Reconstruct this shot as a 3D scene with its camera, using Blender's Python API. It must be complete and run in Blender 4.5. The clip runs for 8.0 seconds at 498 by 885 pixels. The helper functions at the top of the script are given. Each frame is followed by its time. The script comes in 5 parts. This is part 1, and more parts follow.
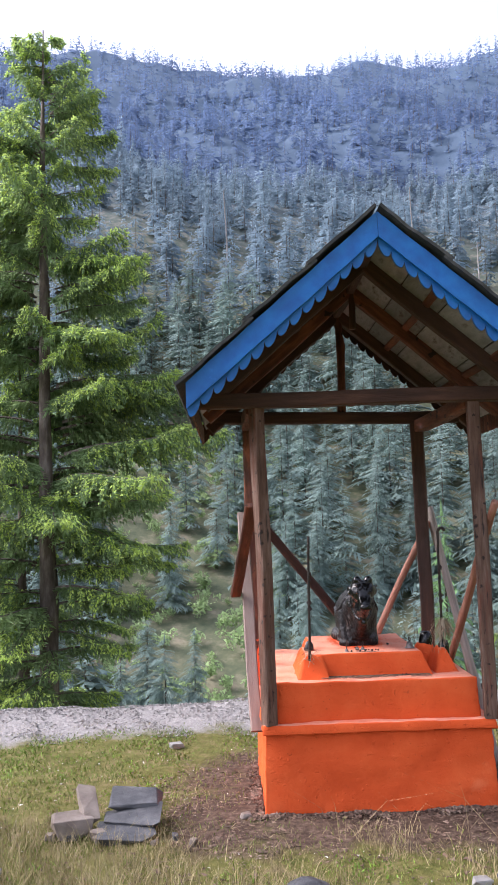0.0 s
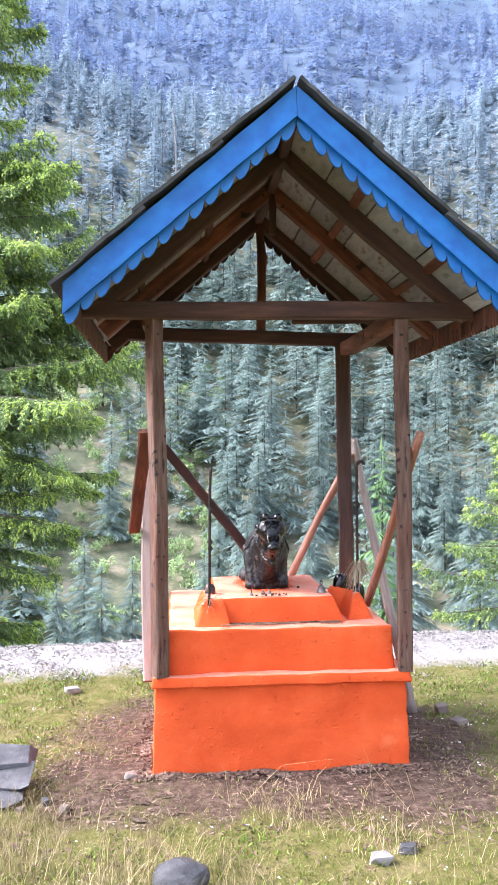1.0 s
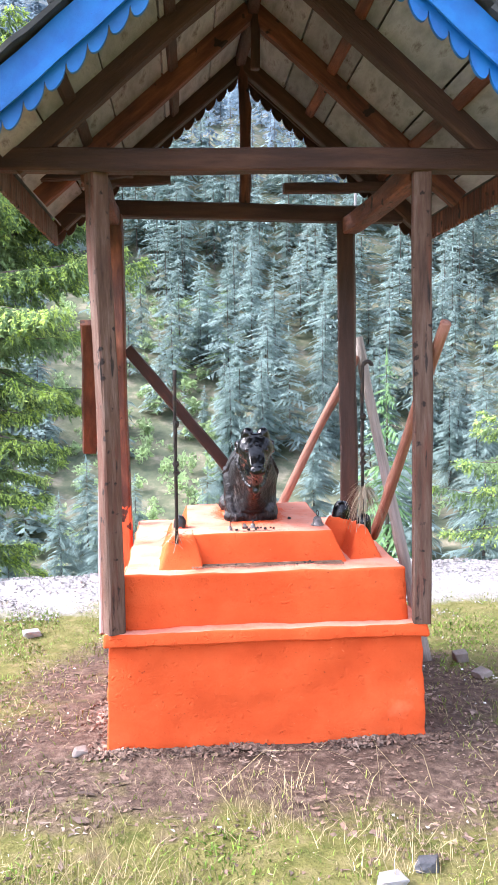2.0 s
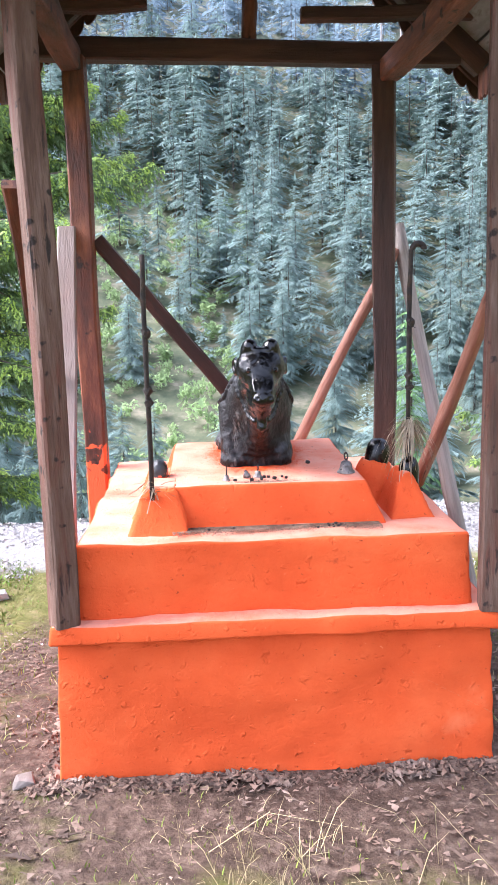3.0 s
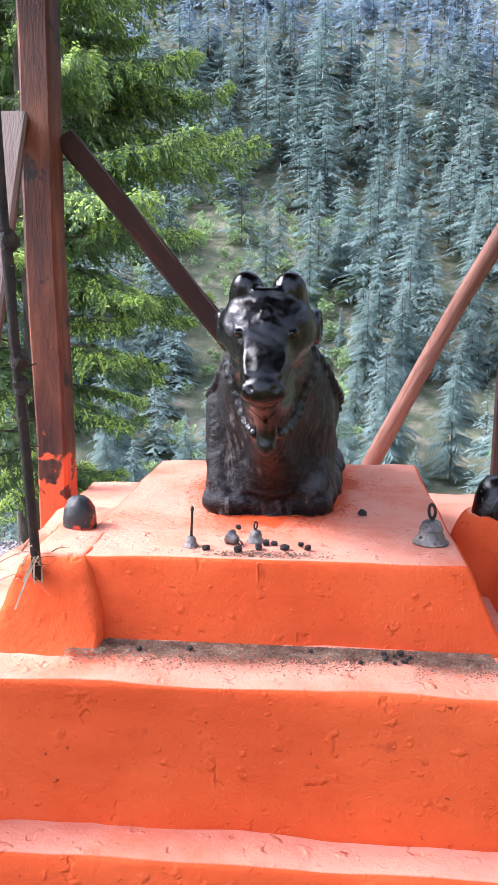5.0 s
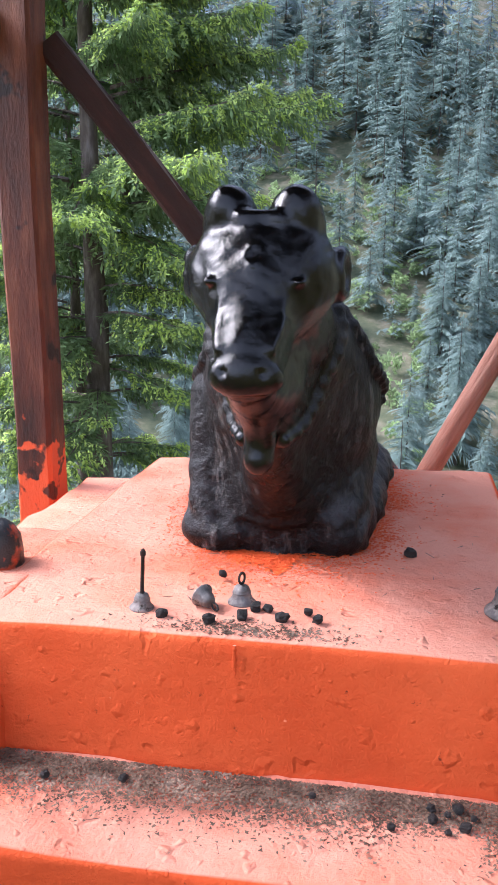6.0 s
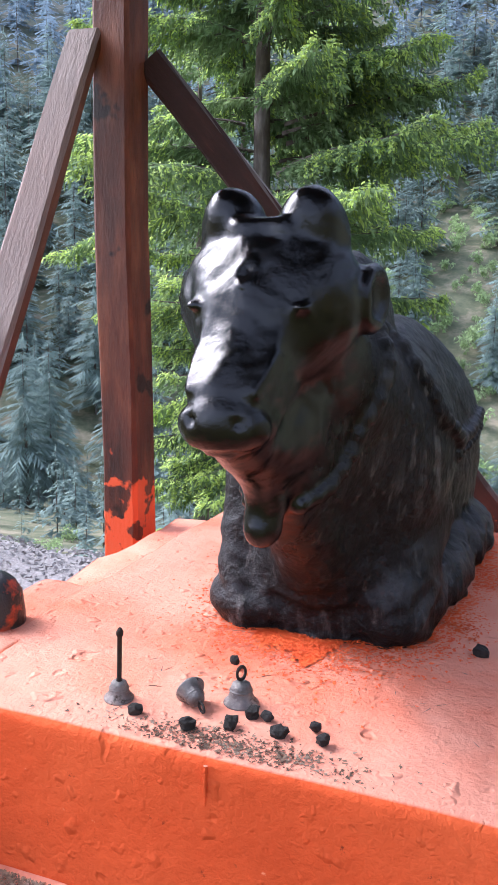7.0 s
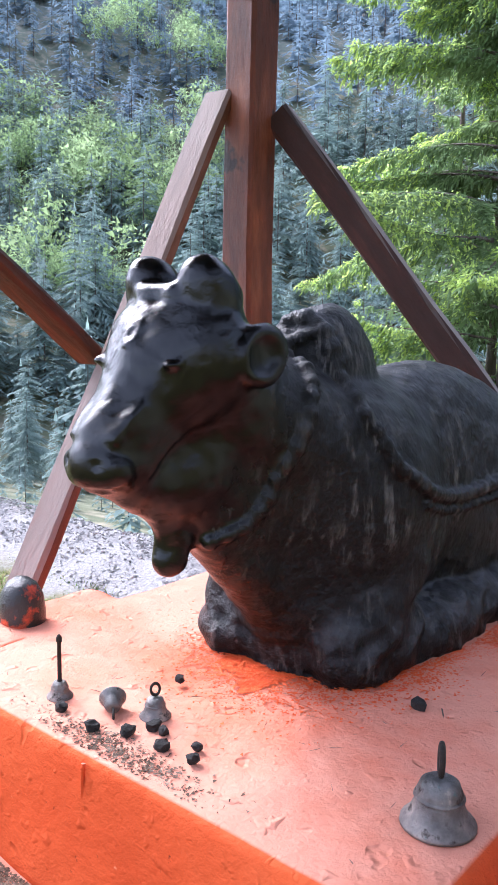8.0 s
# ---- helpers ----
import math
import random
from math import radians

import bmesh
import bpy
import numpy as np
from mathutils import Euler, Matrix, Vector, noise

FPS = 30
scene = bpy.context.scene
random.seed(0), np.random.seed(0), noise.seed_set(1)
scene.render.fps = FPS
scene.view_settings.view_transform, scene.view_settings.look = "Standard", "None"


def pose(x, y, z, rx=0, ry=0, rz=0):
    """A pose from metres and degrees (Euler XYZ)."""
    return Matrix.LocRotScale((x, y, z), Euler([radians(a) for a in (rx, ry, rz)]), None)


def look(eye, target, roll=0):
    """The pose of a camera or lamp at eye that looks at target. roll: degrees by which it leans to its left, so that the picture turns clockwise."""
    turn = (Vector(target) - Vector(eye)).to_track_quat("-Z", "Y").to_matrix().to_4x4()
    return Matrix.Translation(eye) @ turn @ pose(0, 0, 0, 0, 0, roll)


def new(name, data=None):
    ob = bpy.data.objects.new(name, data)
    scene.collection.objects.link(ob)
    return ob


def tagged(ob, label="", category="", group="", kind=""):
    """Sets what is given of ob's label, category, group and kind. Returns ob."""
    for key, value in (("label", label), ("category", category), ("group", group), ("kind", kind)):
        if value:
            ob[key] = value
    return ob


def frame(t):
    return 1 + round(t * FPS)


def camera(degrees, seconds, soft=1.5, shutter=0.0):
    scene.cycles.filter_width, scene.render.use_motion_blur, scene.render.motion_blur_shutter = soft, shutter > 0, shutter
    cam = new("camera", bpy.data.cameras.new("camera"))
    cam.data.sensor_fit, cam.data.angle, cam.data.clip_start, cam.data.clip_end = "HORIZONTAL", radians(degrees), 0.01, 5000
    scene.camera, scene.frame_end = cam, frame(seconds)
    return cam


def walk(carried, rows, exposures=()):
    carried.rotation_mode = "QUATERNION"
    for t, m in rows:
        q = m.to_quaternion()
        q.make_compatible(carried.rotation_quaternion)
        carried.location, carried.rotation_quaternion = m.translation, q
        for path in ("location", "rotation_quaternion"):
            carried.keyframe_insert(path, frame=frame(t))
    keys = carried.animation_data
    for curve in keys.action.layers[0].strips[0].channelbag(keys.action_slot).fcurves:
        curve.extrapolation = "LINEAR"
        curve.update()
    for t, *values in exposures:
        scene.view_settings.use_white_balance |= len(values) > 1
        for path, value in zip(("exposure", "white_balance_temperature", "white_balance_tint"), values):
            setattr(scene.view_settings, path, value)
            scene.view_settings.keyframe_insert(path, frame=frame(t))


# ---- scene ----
cam = camera(33.5, 8.0, soft=1.5)
PATH = [
    (0, (-0.428, -4.74, 1.585), (-0.534, -2.752, 1.777), -1.7),
    (0.5, (-0.338, -4.446, 1.591), (-0.327, -2.448, 1.673), -0.9),
    (1, (-0.206, -4.129, 1.572), (-0.184, -2.129, 1.595), -0.4),
    (1.5, (-0.137, -3.706, 1.522), (-0.114, -1.707, 1.466), -0.9),
    (1.7, (-0.109, -3.513, 1.521), (-0.092, -1.516, 1.414), -0.9),
    (2.8, (-0.037, -2.384, 1.38), (-0.061, -0.41, 1.059), -1.0),
    (3, (-0.018, -2.22, 1.38), (-0.063, -0.252, 1.025), -1.3),
    (3.5, (0.037, -1.806, 1.343), (-0.072, 0.143, 0.908), -1.4),
    (4, (0.048, -1.515, 1.324), (-0.154, 0.432, 0.916), -1.3),
    (4.2, (0.071, -1.404, 1.287), (-0.16, 0.549, 0.921), -0.5),
    (5.3, (0.165, -0.774, 1.194), (-0.198, 1.161, 0.842), 0.2),
    (5.5, (0.169, -0.682, 1.188), (-0.232, 1.24, 0.807), 0.2),
    (6, (0.163, -0.446, 1.16), (-0.315, 1.451, 0.742), 0.6),
    (6.5, (0.175, -0.302, 1.143), (-0.466, 1.547, 0.732), 0.3),
    (7, (0.251, -0.232, 1.152), (-0.614, 1.538, 0.806), 0.9),
    (7.5, (0.369, -0.18, 1.188), (-0.762, 1.437, 0.864), -0.4),
    (8, (0.538, -0.108, 1.185), (-0.835, 1.315, 0.887), 1.1),
]
walk(cam, [(t, look(eye, target, roll)) for t, eye, target, roll in PATH],
     exposures=[(t, s, k, 20) for t, s, k in ((0.0, 1.2, 6180), (0.5, 1.47, 6120), (1.0, 2.12, 6060), (1.7, 2.34, 5950), (3.0, 2.14, 5800), (4.0, 1.95, 5780), (5.5, 1.68, 5730), (6.5, 1.42, 5700), (7.2, 1.52, 5640), (8.0, 1.84, 5560))])
rng = np.random.default_rng(7)

# ---- light ----
SUN_AZ, SUN_EL = radians(-85), radians(42)          # azimuth from +y, elevation
world = bpy.data.worlds.new("sky")
scene.world = world
world.use_nodes = True
wn = world.node_tree.nodes
sky = wn.new("ShaderNodeTexSky")
sky.sky_type = 'NISHITA'
sky.sun_disc = False
sky.sun_elevation = SUN_EL
sky.sun_rotation = SUN_AZ
sky.air_density, sky.dust_density, sky.ozone_density = 1.0, 2.2, 1.5
wn["Background"].inputs[1].default_value = 0.15
cloud = wn.new("ShaderNodeHueSaturation")               # thin high cloud pales the blue
cloud.inputs["Saturation"].default_value, cloud.inputs["Value"].default_value = 0.45, 1.35
world.node_tree.links.new(sky.outputs[0], cloud.inputs["Color"])
world.node_tree.links.new(cloud.outputs[0], wn["Background"].inputs[0])
sun = new("sun", bpy.data.lights.new("sun", 'SUN'))
sun.data.energy, sun.data.angle, sun.data.color = 2.3, radians(34), (1.0, 0.95, 0.87)
sun_dir = Vector((math.sin(SUN_AZ) * math.cos(SUN_EL), math.cos(SUN_AZ) * math.cos(SUN_EL), math.sin(SUN_EL)))
sun.matrix_world = look(sun_dir * 50, (0, 0, 0))


# ---- materials ----
def material(name, colors, rough=0.8, scale=8.0, stretch=(1, 1, 1), bump=0.3, bump_scale=60.0, metal=0.0,
             island=0.0, spots=None, spec=0.4, big=1.2, dist=0.01, objrand=0.0, thin=0.0, pale_top=None, dip=None, coat=0.0, knots=None, pale_top_from=(0.75, 0.98), pits=0.0, mottle=(0.78, 1.2)):
    """Two-scale noise between the colours given; spots: (colour, scale, low, high) for stains with their own shape."""
    m = bpy.data.materials.new(name)
    m.use_nodes = True
    nt = m.node_tree
    n, l = nt.nodes, nt.links
    b = n["Principled BSDF"]
    b.inputs["Metallic"].default_value = metal
    b.inputs["Specular IOR Level"].default_value = spec
    b.inputs["Coat Weight"].default_value, b.inputs["Coat Roughness"].default_value = coat, 0.15
    tc = n.new("ShaderNodeTexCoord")
    mp = n.new("ShaderNodeMapping")
    mp.inputs["Scale"].default_value = stretch
    l.new(tc.outputs["Object"], mp.inputs["Vector"])

    def nz(sc, detail=6.0, rough_=0.6):
        t = n.new("ShaderNodeTexNoise")
        t.inputs["Scale"].default_value, t.inputs["Detail"].default_value, t.inputs["Roughness"].default_value = sc, detail, rough_
        l.new(mp.outputs[0], t.inputs["Vector"])
        return t.outputs["Fac"]

    def mix(fac, a, c, kind='MIX'):
        x = n.new("ShaderNodeMix")
        x.data_type, x.blend_type = 'RGBA', kind
        for s, v in ((x.inputs[0], fac), (x.inputs[6], a), (x.inputs[7], c)):
            if hasattr(v, "links"):
                l.new(v, s)
            else:
                s.default_value = (*v, 1) if isinstance(v, tuple) else v
        return x.outputs[2]

    ramp = n.new("ShaderNodeValToRGB")
    cr = ramp.color_ramp
    while len(cr.elements) < len(colors):
        cr.elements.new(0.5)
    for i, c in enumerate(colors):
        cr.elements[i].position = 0.3 + 0.4 * i / max(1, len(colors) - 1)
        cr.elements[i].color = (*c, 1)
    l.new(nz(scale), ramp.inputs[0])
    col = ramp.outputs[0]
    big_n = n.new("ShaderNodeMapRange")
    l.new(nz(big, 3.0), big_n.inputs[0])
    big_n.inputs[1].default_value, big_n.inputs[2].default_value = 0.3, 0.7
    big_n.inputs[3].default_value, big_n.inputs[4].default_value = mottle
    col = mix(1.0, col, big_n.outputs[0], 'MULTIPLY')
    if island or objrand:
        src = n.new("ShaderNodeNewGeometry").outputs["Random Per Island"] if island else n.new("ShaderNodeObjectInfo").outputs["Random"]
        amt = island or objrand
        r = n.new("ShaderNodeMapRange")
        l.new(src, r.inputs[0])
        r.inputs[3].default_value, r.inputs[4].default_value = 1 - amt, 1 + amt
        col = mix(1.0, col, r.outputs[0], 'MULTIPLY')
    for c, sc, lo, hi in spots or ():
        r = n.new("ShaderNodeMapRange")
        l.new(nz(sc, 5.0, 0.65), r.inputs[0])
        r.inputs[1].default_value, r.inputs[2].default_value = lo, hi
        col = mix(r.outputs[0], col, c)
    if knots:
        kn_ = n.new("ShaderNodeTexNoise")
        kn_.inputs["Scale"].default_value, kn_.inputs["Detail"].default_value = knots[1], 3.0
        l.new(tc.outputs["Object"], kn_.inputs["Vector"])
        r = n.new("ShaderNodeMapRange")
        l.new(kn_.outputs["Fac"], r.inputs[0])
        r.inputs[1].default_value, r.inputs[2].default_value = 0.63, 0.68
        col = mix(r.outputs[0], col, knots[0])
    if dip:
        # paint slopped over the foot, up to a ragged line
        c, z_, soft_ = dip
        sep = n.new("ShaderNodeSeparateXYZ")
        l.new(tc.outputs["Object"], sep.inputs[0])
        edge_ = n.new("ShaderNodeMapRange")
        drip = n.new("ShaderNodeTexNoise")
        drip.inputs["Scale"].default_value, drip.inputs["Detail"].default_value = 16.0, 5.0
        l.new(tc.outputs["Object"], drip.inputs["Vector"])
        l.new(drip.outputs["Fac"], edge_.inputs[0])
        edge_.inputs[1].default_value, edge_.inputs[2].default_value = 0.25, 0.75
        edge_.inputs[3].default_value, edge_.inputs[4].default_value = -soft_, soft_
        add = n.new("ShaderNodeMath")
        l.new(sep.outputs[2], add.inputs[0])
        l.new(edge_.outputs[0], add.inputs[1])
        r = n.new("ShaderNodeMapRange")
        l.new(add.outputs[0], r.inputs[0])
        r.inputs[1].default_value, r.inputs[2].default_value = z_ + 0.01, z_ - 0.01
        col = mix(r.outputs[0], col, c)
    if pale_top:
        # paler upward faces; the plinth's mix dusty fading with painted sky sheen
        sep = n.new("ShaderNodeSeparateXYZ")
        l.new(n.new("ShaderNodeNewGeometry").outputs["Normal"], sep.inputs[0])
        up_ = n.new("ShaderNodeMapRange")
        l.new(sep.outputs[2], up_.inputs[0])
        up_.inputs[1].default_value, up_.inputs[2].default_value, up_.inputs[4].default_value = *pale_top_from, 0.8
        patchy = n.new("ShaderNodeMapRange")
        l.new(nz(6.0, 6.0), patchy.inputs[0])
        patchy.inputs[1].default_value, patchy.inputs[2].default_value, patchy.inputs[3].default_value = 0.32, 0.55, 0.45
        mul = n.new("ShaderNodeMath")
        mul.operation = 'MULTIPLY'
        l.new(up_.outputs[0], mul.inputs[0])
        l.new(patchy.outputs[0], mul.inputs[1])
        col = mix(mul.outputs[0], col, pale_top)
    l.new(col, b.inputs["Base Color"])
    if thin:
        # thin leaves let light through
        tr = n.new("ShaderNodeBsdfTranslucent")
        l.new(col, tr.inputs["Color"])
        ms = n.new("ShaderNodeMixShader")
        ms.inputs[0].default_value = thin
        l.new(b.outputs[0], ms.inputs[1])
        l.new(tr.outputs[0], ms.inputs[2])
        l.new(ms.outputs[0], n["Material Output"].inputs["Surface"])
    rr = n.new("ShaderNodeMapRange")
    l.new(nz(scale * 1.7), rr.inputs[0])
    rr.inputs[3].default_value, rr.inputs[4].default_value = max(0.02, rough - 0.15), min(1.0, rough + 0.15)
    l.new(rr.outputs[0], b.inputs["Roughness"])
    if bump:
        bp = n.new("ShaderNodeBump")
        bp.inputs["Strength"].default_value, bp.inputs["Distance"].default_value = bump, dist
        relief = nz(bump_scale, 8.0, 0.7)
        if pits:
            # sparse lumps and pits left by the trowel
            for sc, lo, hi, sign in ((34, 0.64, 0.74, pits), (27, 0.32, 0.26, -pits), (70, 0.66, 0.76, pits * 0.5)):
                r = n.new("ShaderNodeMapRange")
                l.new(nz(sc, 2.0, 0.5), r.inputs[0])
                r.inputs[1].default_value, r.inputs[2].default_value, r.inputs[4].default_value = lo, hi, sign
                add = n.new("ShaderNodeMath")
                l.new(relief, add.inputs[0])
                l.new(r.outputs[0], add.inputs[1])
                relief = add.outputs[0]
        l.new(relief, bp.inputs["Height"])
        l.new(bp.outputs[0], b.inputs["Normal"])
        l.new(bp.outputs[0], b.inputs["Coat Normal"])
    return m


# upward faces carry sky sheen painted into the colour, along with dusty fading
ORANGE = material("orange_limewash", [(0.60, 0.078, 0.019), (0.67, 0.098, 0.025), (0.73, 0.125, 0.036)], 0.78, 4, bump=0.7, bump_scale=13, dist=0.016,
                  spots=[((0.40, 0.055, 0.02), 14, 0.68, 0.80), ((0.22, 0.035, 0.014), 60, 0.67, 0.72), ((0.80, 0.26, 0.13), 45, 0.70, 0.76), ((0.78, 0.22, 0.10), 3.0, 0.62, 0.9)], spec=0.10, pale_top=(0.76, 0.36, 0.255), pale_top_from=(0.88, 0.985), pits=0.32, mottle=(0.9, 1.07))
ORANGE_WET = material("fresh_vermilion_paste", [(0.72, 0.08, 0.01), (0.8, 0.13, 0.02)], 0.8, 30, bump=0.6, bump_scale=90)
WOOD = material("brown_timber", [(0.028, 0.010, 0.006), (0.105, 0.034, 0.018), (0.25, 0.085, 0.04)], 0.75, 15, (1, 1, 0.16), 0.7, 130,
                spots=[((0.025, 0.012, 0.008), 9, 0.55, 0.68)], objrand=0.25, knots=((0.02, 0.009, 0.006), 15.0))
WOOD_DARK = material("dark_timber", [(0.025, 0.012, 0.009), (0.05, 0.022, 0.014), (0.09, 0.04, 0.024)], 0.75, 16, (1, 1, 0.14), 0.7, 130, objrand=0.25)
WOOD_BRACE = material("pale_edge_timber", [(0.018, 0.008, 0.006), (0.04, 0.016, 0.011), (0.11, 0.036, 0.022)], 0.7, 13, (1, 1, 0.2), 0.6, 120, pale_top=(0.30, 0.26, 0.24), pale_top_from=(0.42, 0.55))
WOOD_PLANK = material("pale_sided_plank", [(0.07, 0.03, 0.018), (0.15, 0.062, 0.037), (0.24, 0.12, 0.08)], 0.75, 14, (1, 1, 0.2), 0.6, 120, pale_top=(0.29, 0.24, 0.215), pale_top_from=(0.12, 0.3))
WOOD_GREY = material("weathered_timber", [(0.055, 0.027, 0.017), (0.12, 0.064, 0.043), (0.19, 0.125, 0.095)], 0.8, 36, (1, 1, 0.12), 0.8, 140,
                     spots=[((0.11, 0.038, 0.022), 12, 0.48, 0.6), ((0.02, 0.012, 0.009), 26, 0.62, 0.68)], objrand=0.15, knots=((0.018, 0.010, 0.007), 19.0))
WOOD_PALE = material("silver_grey_pole", [(0.22, 0.18, 0.16), (0.33, 0.28, 0.25), (0.42, 0.37, 0.33)], 0.8, 60, (1, 1, 0.06), 0.7, 140)
WOOD_DIPPED = material("paint_footed_timber", [(0.022, 0.009, 0.006), (0.12, 0.036, 0.018), (0.31, 0.115, 0.052)], 0.62, 11, (1, 1, 0.24), 0.6, 120,
                       spots=[((0.022, 0.010, 0.007), 5, 0.50, 0.64)], dip=((0.72, 0.115, 0.03), 0.42, 0.14), knots=((0.02, 0.009, 0.006), 13.0))
POLE_RED = material("barked_red_pole", [(0.19, 0.075, 0.045), (0.3, 0.13, 0.085), (0.38, 0.2, 0.14)], 0.75, 50, (1, 1, 0.08), 0.7, 130,
                    spots=[((0.06, 0.02, 0.012), 26, 0.6, 0.68)])
BOARD_GREY = material("grey_roof_board", [(0.14, 0.145, 0.15), (0.24, 0.248, 0.256), (0.36, 0.37, 0.385)], 0.85, 14, (1, 0.3, 1), 0.5, 120,
                      spots=[((0.04, 0.022, 0.015), 14, 0.55, 0.7)], objrand=0.3)
BLUE = material("blue_gloss_paint", [(0.003, 0.085, 0.31), (0.004, 0.118, 0.39), (0.008, 0.15, 0.45)], 0.5, 9, bump=0.25, bump_scale=30,
                spots=[((0.03, 0.20, 0.62), 6, 0.62, 0.8), ((0.01, 0.03, 0.12), 24, 0.7, 0.78)])
ROOF_TOP = material("tarred_roof_sheet", [(0.02, 0.022, 0.022), (0.04, 0.042, 0.04), (0.07, 0.07, 0.065)], 0.75, 9, bump=0.6, bump_scale=25, objrand=0.35)
BLACKSTONE = material("smeared_black_stone", [(0.008, 0.008, 0.009), (0.02, 0.02, 0.02)], 0.35, 30, bump=0.4, bump_scale=90,
                      spots=[((0.6, 0.07, 0.015), 16, 0.52, 0.6)], coat=0.4)
BRONZE = material("tarnished_bell_metal", [(0.08, 0.076, 0.073), (0.19, 0.178, 0.17), (0.36, 0.32, 0.285)], 0.5, 40, bump=0.4, bump_scale=120, metal=0.6,
                  spots=[((0.10, 0.16, 0.15), 60, 0.6, 0.72), ((0.42, 0.36, 0.31), 45, 0.58, 0.7), ((0.03, 0.022, 0.018), 70, 0.56, 0.66)])
IRON = material("rusty_black_iron", [(0.012, 0.011, 0.011), (0.03, 0.025, 0.022), (0.06, 0.035, 0.022)], 0.6, 60, bump=0.6, bump_scale=160, metal=0.3)
STRAW = material("dry_straw", [(0.20, 0.15, 0.10), (0.34, 0.27, 0.19), (0.46, 0.39, 0.29)], 0.8, 20, bump=0, island=0.25)
DRYGRASS = material("dry_grass", [(0.21, 0.165, 0.08), (0.31, 0.25, 0.13), (0.41, 0.34, 0.2)], 0.8, 3, bump=0, island=0.3, big=0.8)
GRASS = material("short_grass", [(0.075, 0.135, 0.012), (0.135, 0.185, 0.022), (0.22, 0.225, 0.055)], 0.7, 2, bump=0, island=0.35, big=0.7)
CLOVER = material("clover_leaf", [(0.11, 0.20, 0.015), (0.18, 0.30, 0.03)], 0.6, 3, bump=0, island=0.35)
CHIPS = material("litter_chip", [(0.06, 0.038, 0.026), (0.14, 0.09, 0.065), (0.25, 0.19, 0.15)], 0.85, 4, bump=0, island=0.5)
FLOWERS = material("white_petal", [(0.7, 0.7, 0.65), (0.8, 0.8, 0.76)], 0.7, 8, bump=0)
SLATE = material("dark_slate_rock", [(0.03, 0.032, 0.037), (0.065, 0.067, 0.074), (0.12, 0.12, 0.127)], 0.6, 9, (1, 1, 3), 0.8, 30, spots=[((0.2, 0.18, 0.16), 7, 0.64, 0.74)])
TANROCK = material("pale_tan_rock", [(0.11, 0.085, 0.07), (0.17, 0.14, 0.12), (0.23, 0.195, 0.17)], 0.8, 9, bump=0.6, bump_scale=35)
WHITEROCK = material("pale_quartz_stone", [(0.19, 0.18, 0.175), (0.31, 0.30, 0.29)], 0.7, 12, bump=0.5, bump_scale=50)
GRAVEL = material("crushed_gravel", [(0.20, 0.188, 0.18), (0.27, 0.255, 0.246), (0.35, 0.335, 0.322)], 0.8, 5, bump=0, island=0.15)
CHAR = material("charcoal", [(0.01, 0.01, 0.01), (0.03, 0.025, 0.022)], 0.8, 60, bump=0.7, bump_scale=150)
ASH = material("ash_crumbs", [(0.07, 0.04, 0.025), (0.16, 0.10, 0.065), (0.30, 0.22, 0.16)], 0.9, 30, bump=0, island=0.5)
BARK = material("spruce_bark", [(0.06, 0.045, 0.038), (0.12, 0.095, 0.08), (0.2, 0.17, 0.15)], 0.9, 10, (1, 1, 0.25), 0.9, 25, dist=0.03)
NEEDLE = material("spruce_needles", [(0.13, 0.20, 0.095), (0.20, 0.29, 0.135), (0.28, 0.38, 0.18)], 0.6, 1.2, thin=0.5, bump=0, island=0.3, big=0.35, spec=0.1)
NEEDLE_NEW = material("fresh_spruce_tips", [(0.39, 0.52, 0.11), (0.49, 0.63, 0.17), (0.58, 0.71, 0.26)], 0.6, 1.5, thin=0.5, bump=0, island=0.25, big=0.5, spec=0.1)
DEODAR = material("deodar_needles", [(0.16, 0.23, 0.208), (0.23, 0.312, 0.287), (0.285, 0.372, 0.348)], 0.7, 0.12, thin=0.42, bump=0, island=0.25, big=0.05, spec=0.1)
# distance haze is painted into these needle colours, bluest on the ridge
DEODAR_HAZE = material("hazed_deodar_needles", [(0.19, 0.262, 0.312), (0.235, 0.315, 0.373), (0.27, 0.352, 0.414)], 0.7, 0.1, thin=0.5, bump=0, island=0.2, big=0.02, spec=0.1)
RIDGE_HAZE = material("hazed_ridge_needles", [(0.106, 0.158, 0.258), (0.133, 0.19, 0.308), (0.155, 0.219, 0.347)], 0.7, 0.08, thin=0.6, bump=0, island=0.08, big=0.008, spec=0.1)
YOUNG = material("young_fir_needles", [(0.13, 0.25, 0.10), (0.22, 0.35, 0.16)], 0.7, 0.6, thin=0.4, bump=0, island=0.35, spec=0.1)
BROADLEAF = material("pale_broadleaf", [(0.25, 0.35, 0.16), (0.34, 0.45, 0.22), (0.43, 0.54, 0.29)], 0.7, 0.1, thin=0.45, bump=0, island=0.35, big=0.03, spec=0.1)
SNAG = material("bare_grey_trunk", [(0.2, 0.18, 0.17), (0.32, 0.3, 0.29)], 0.9, 2, bump=0)


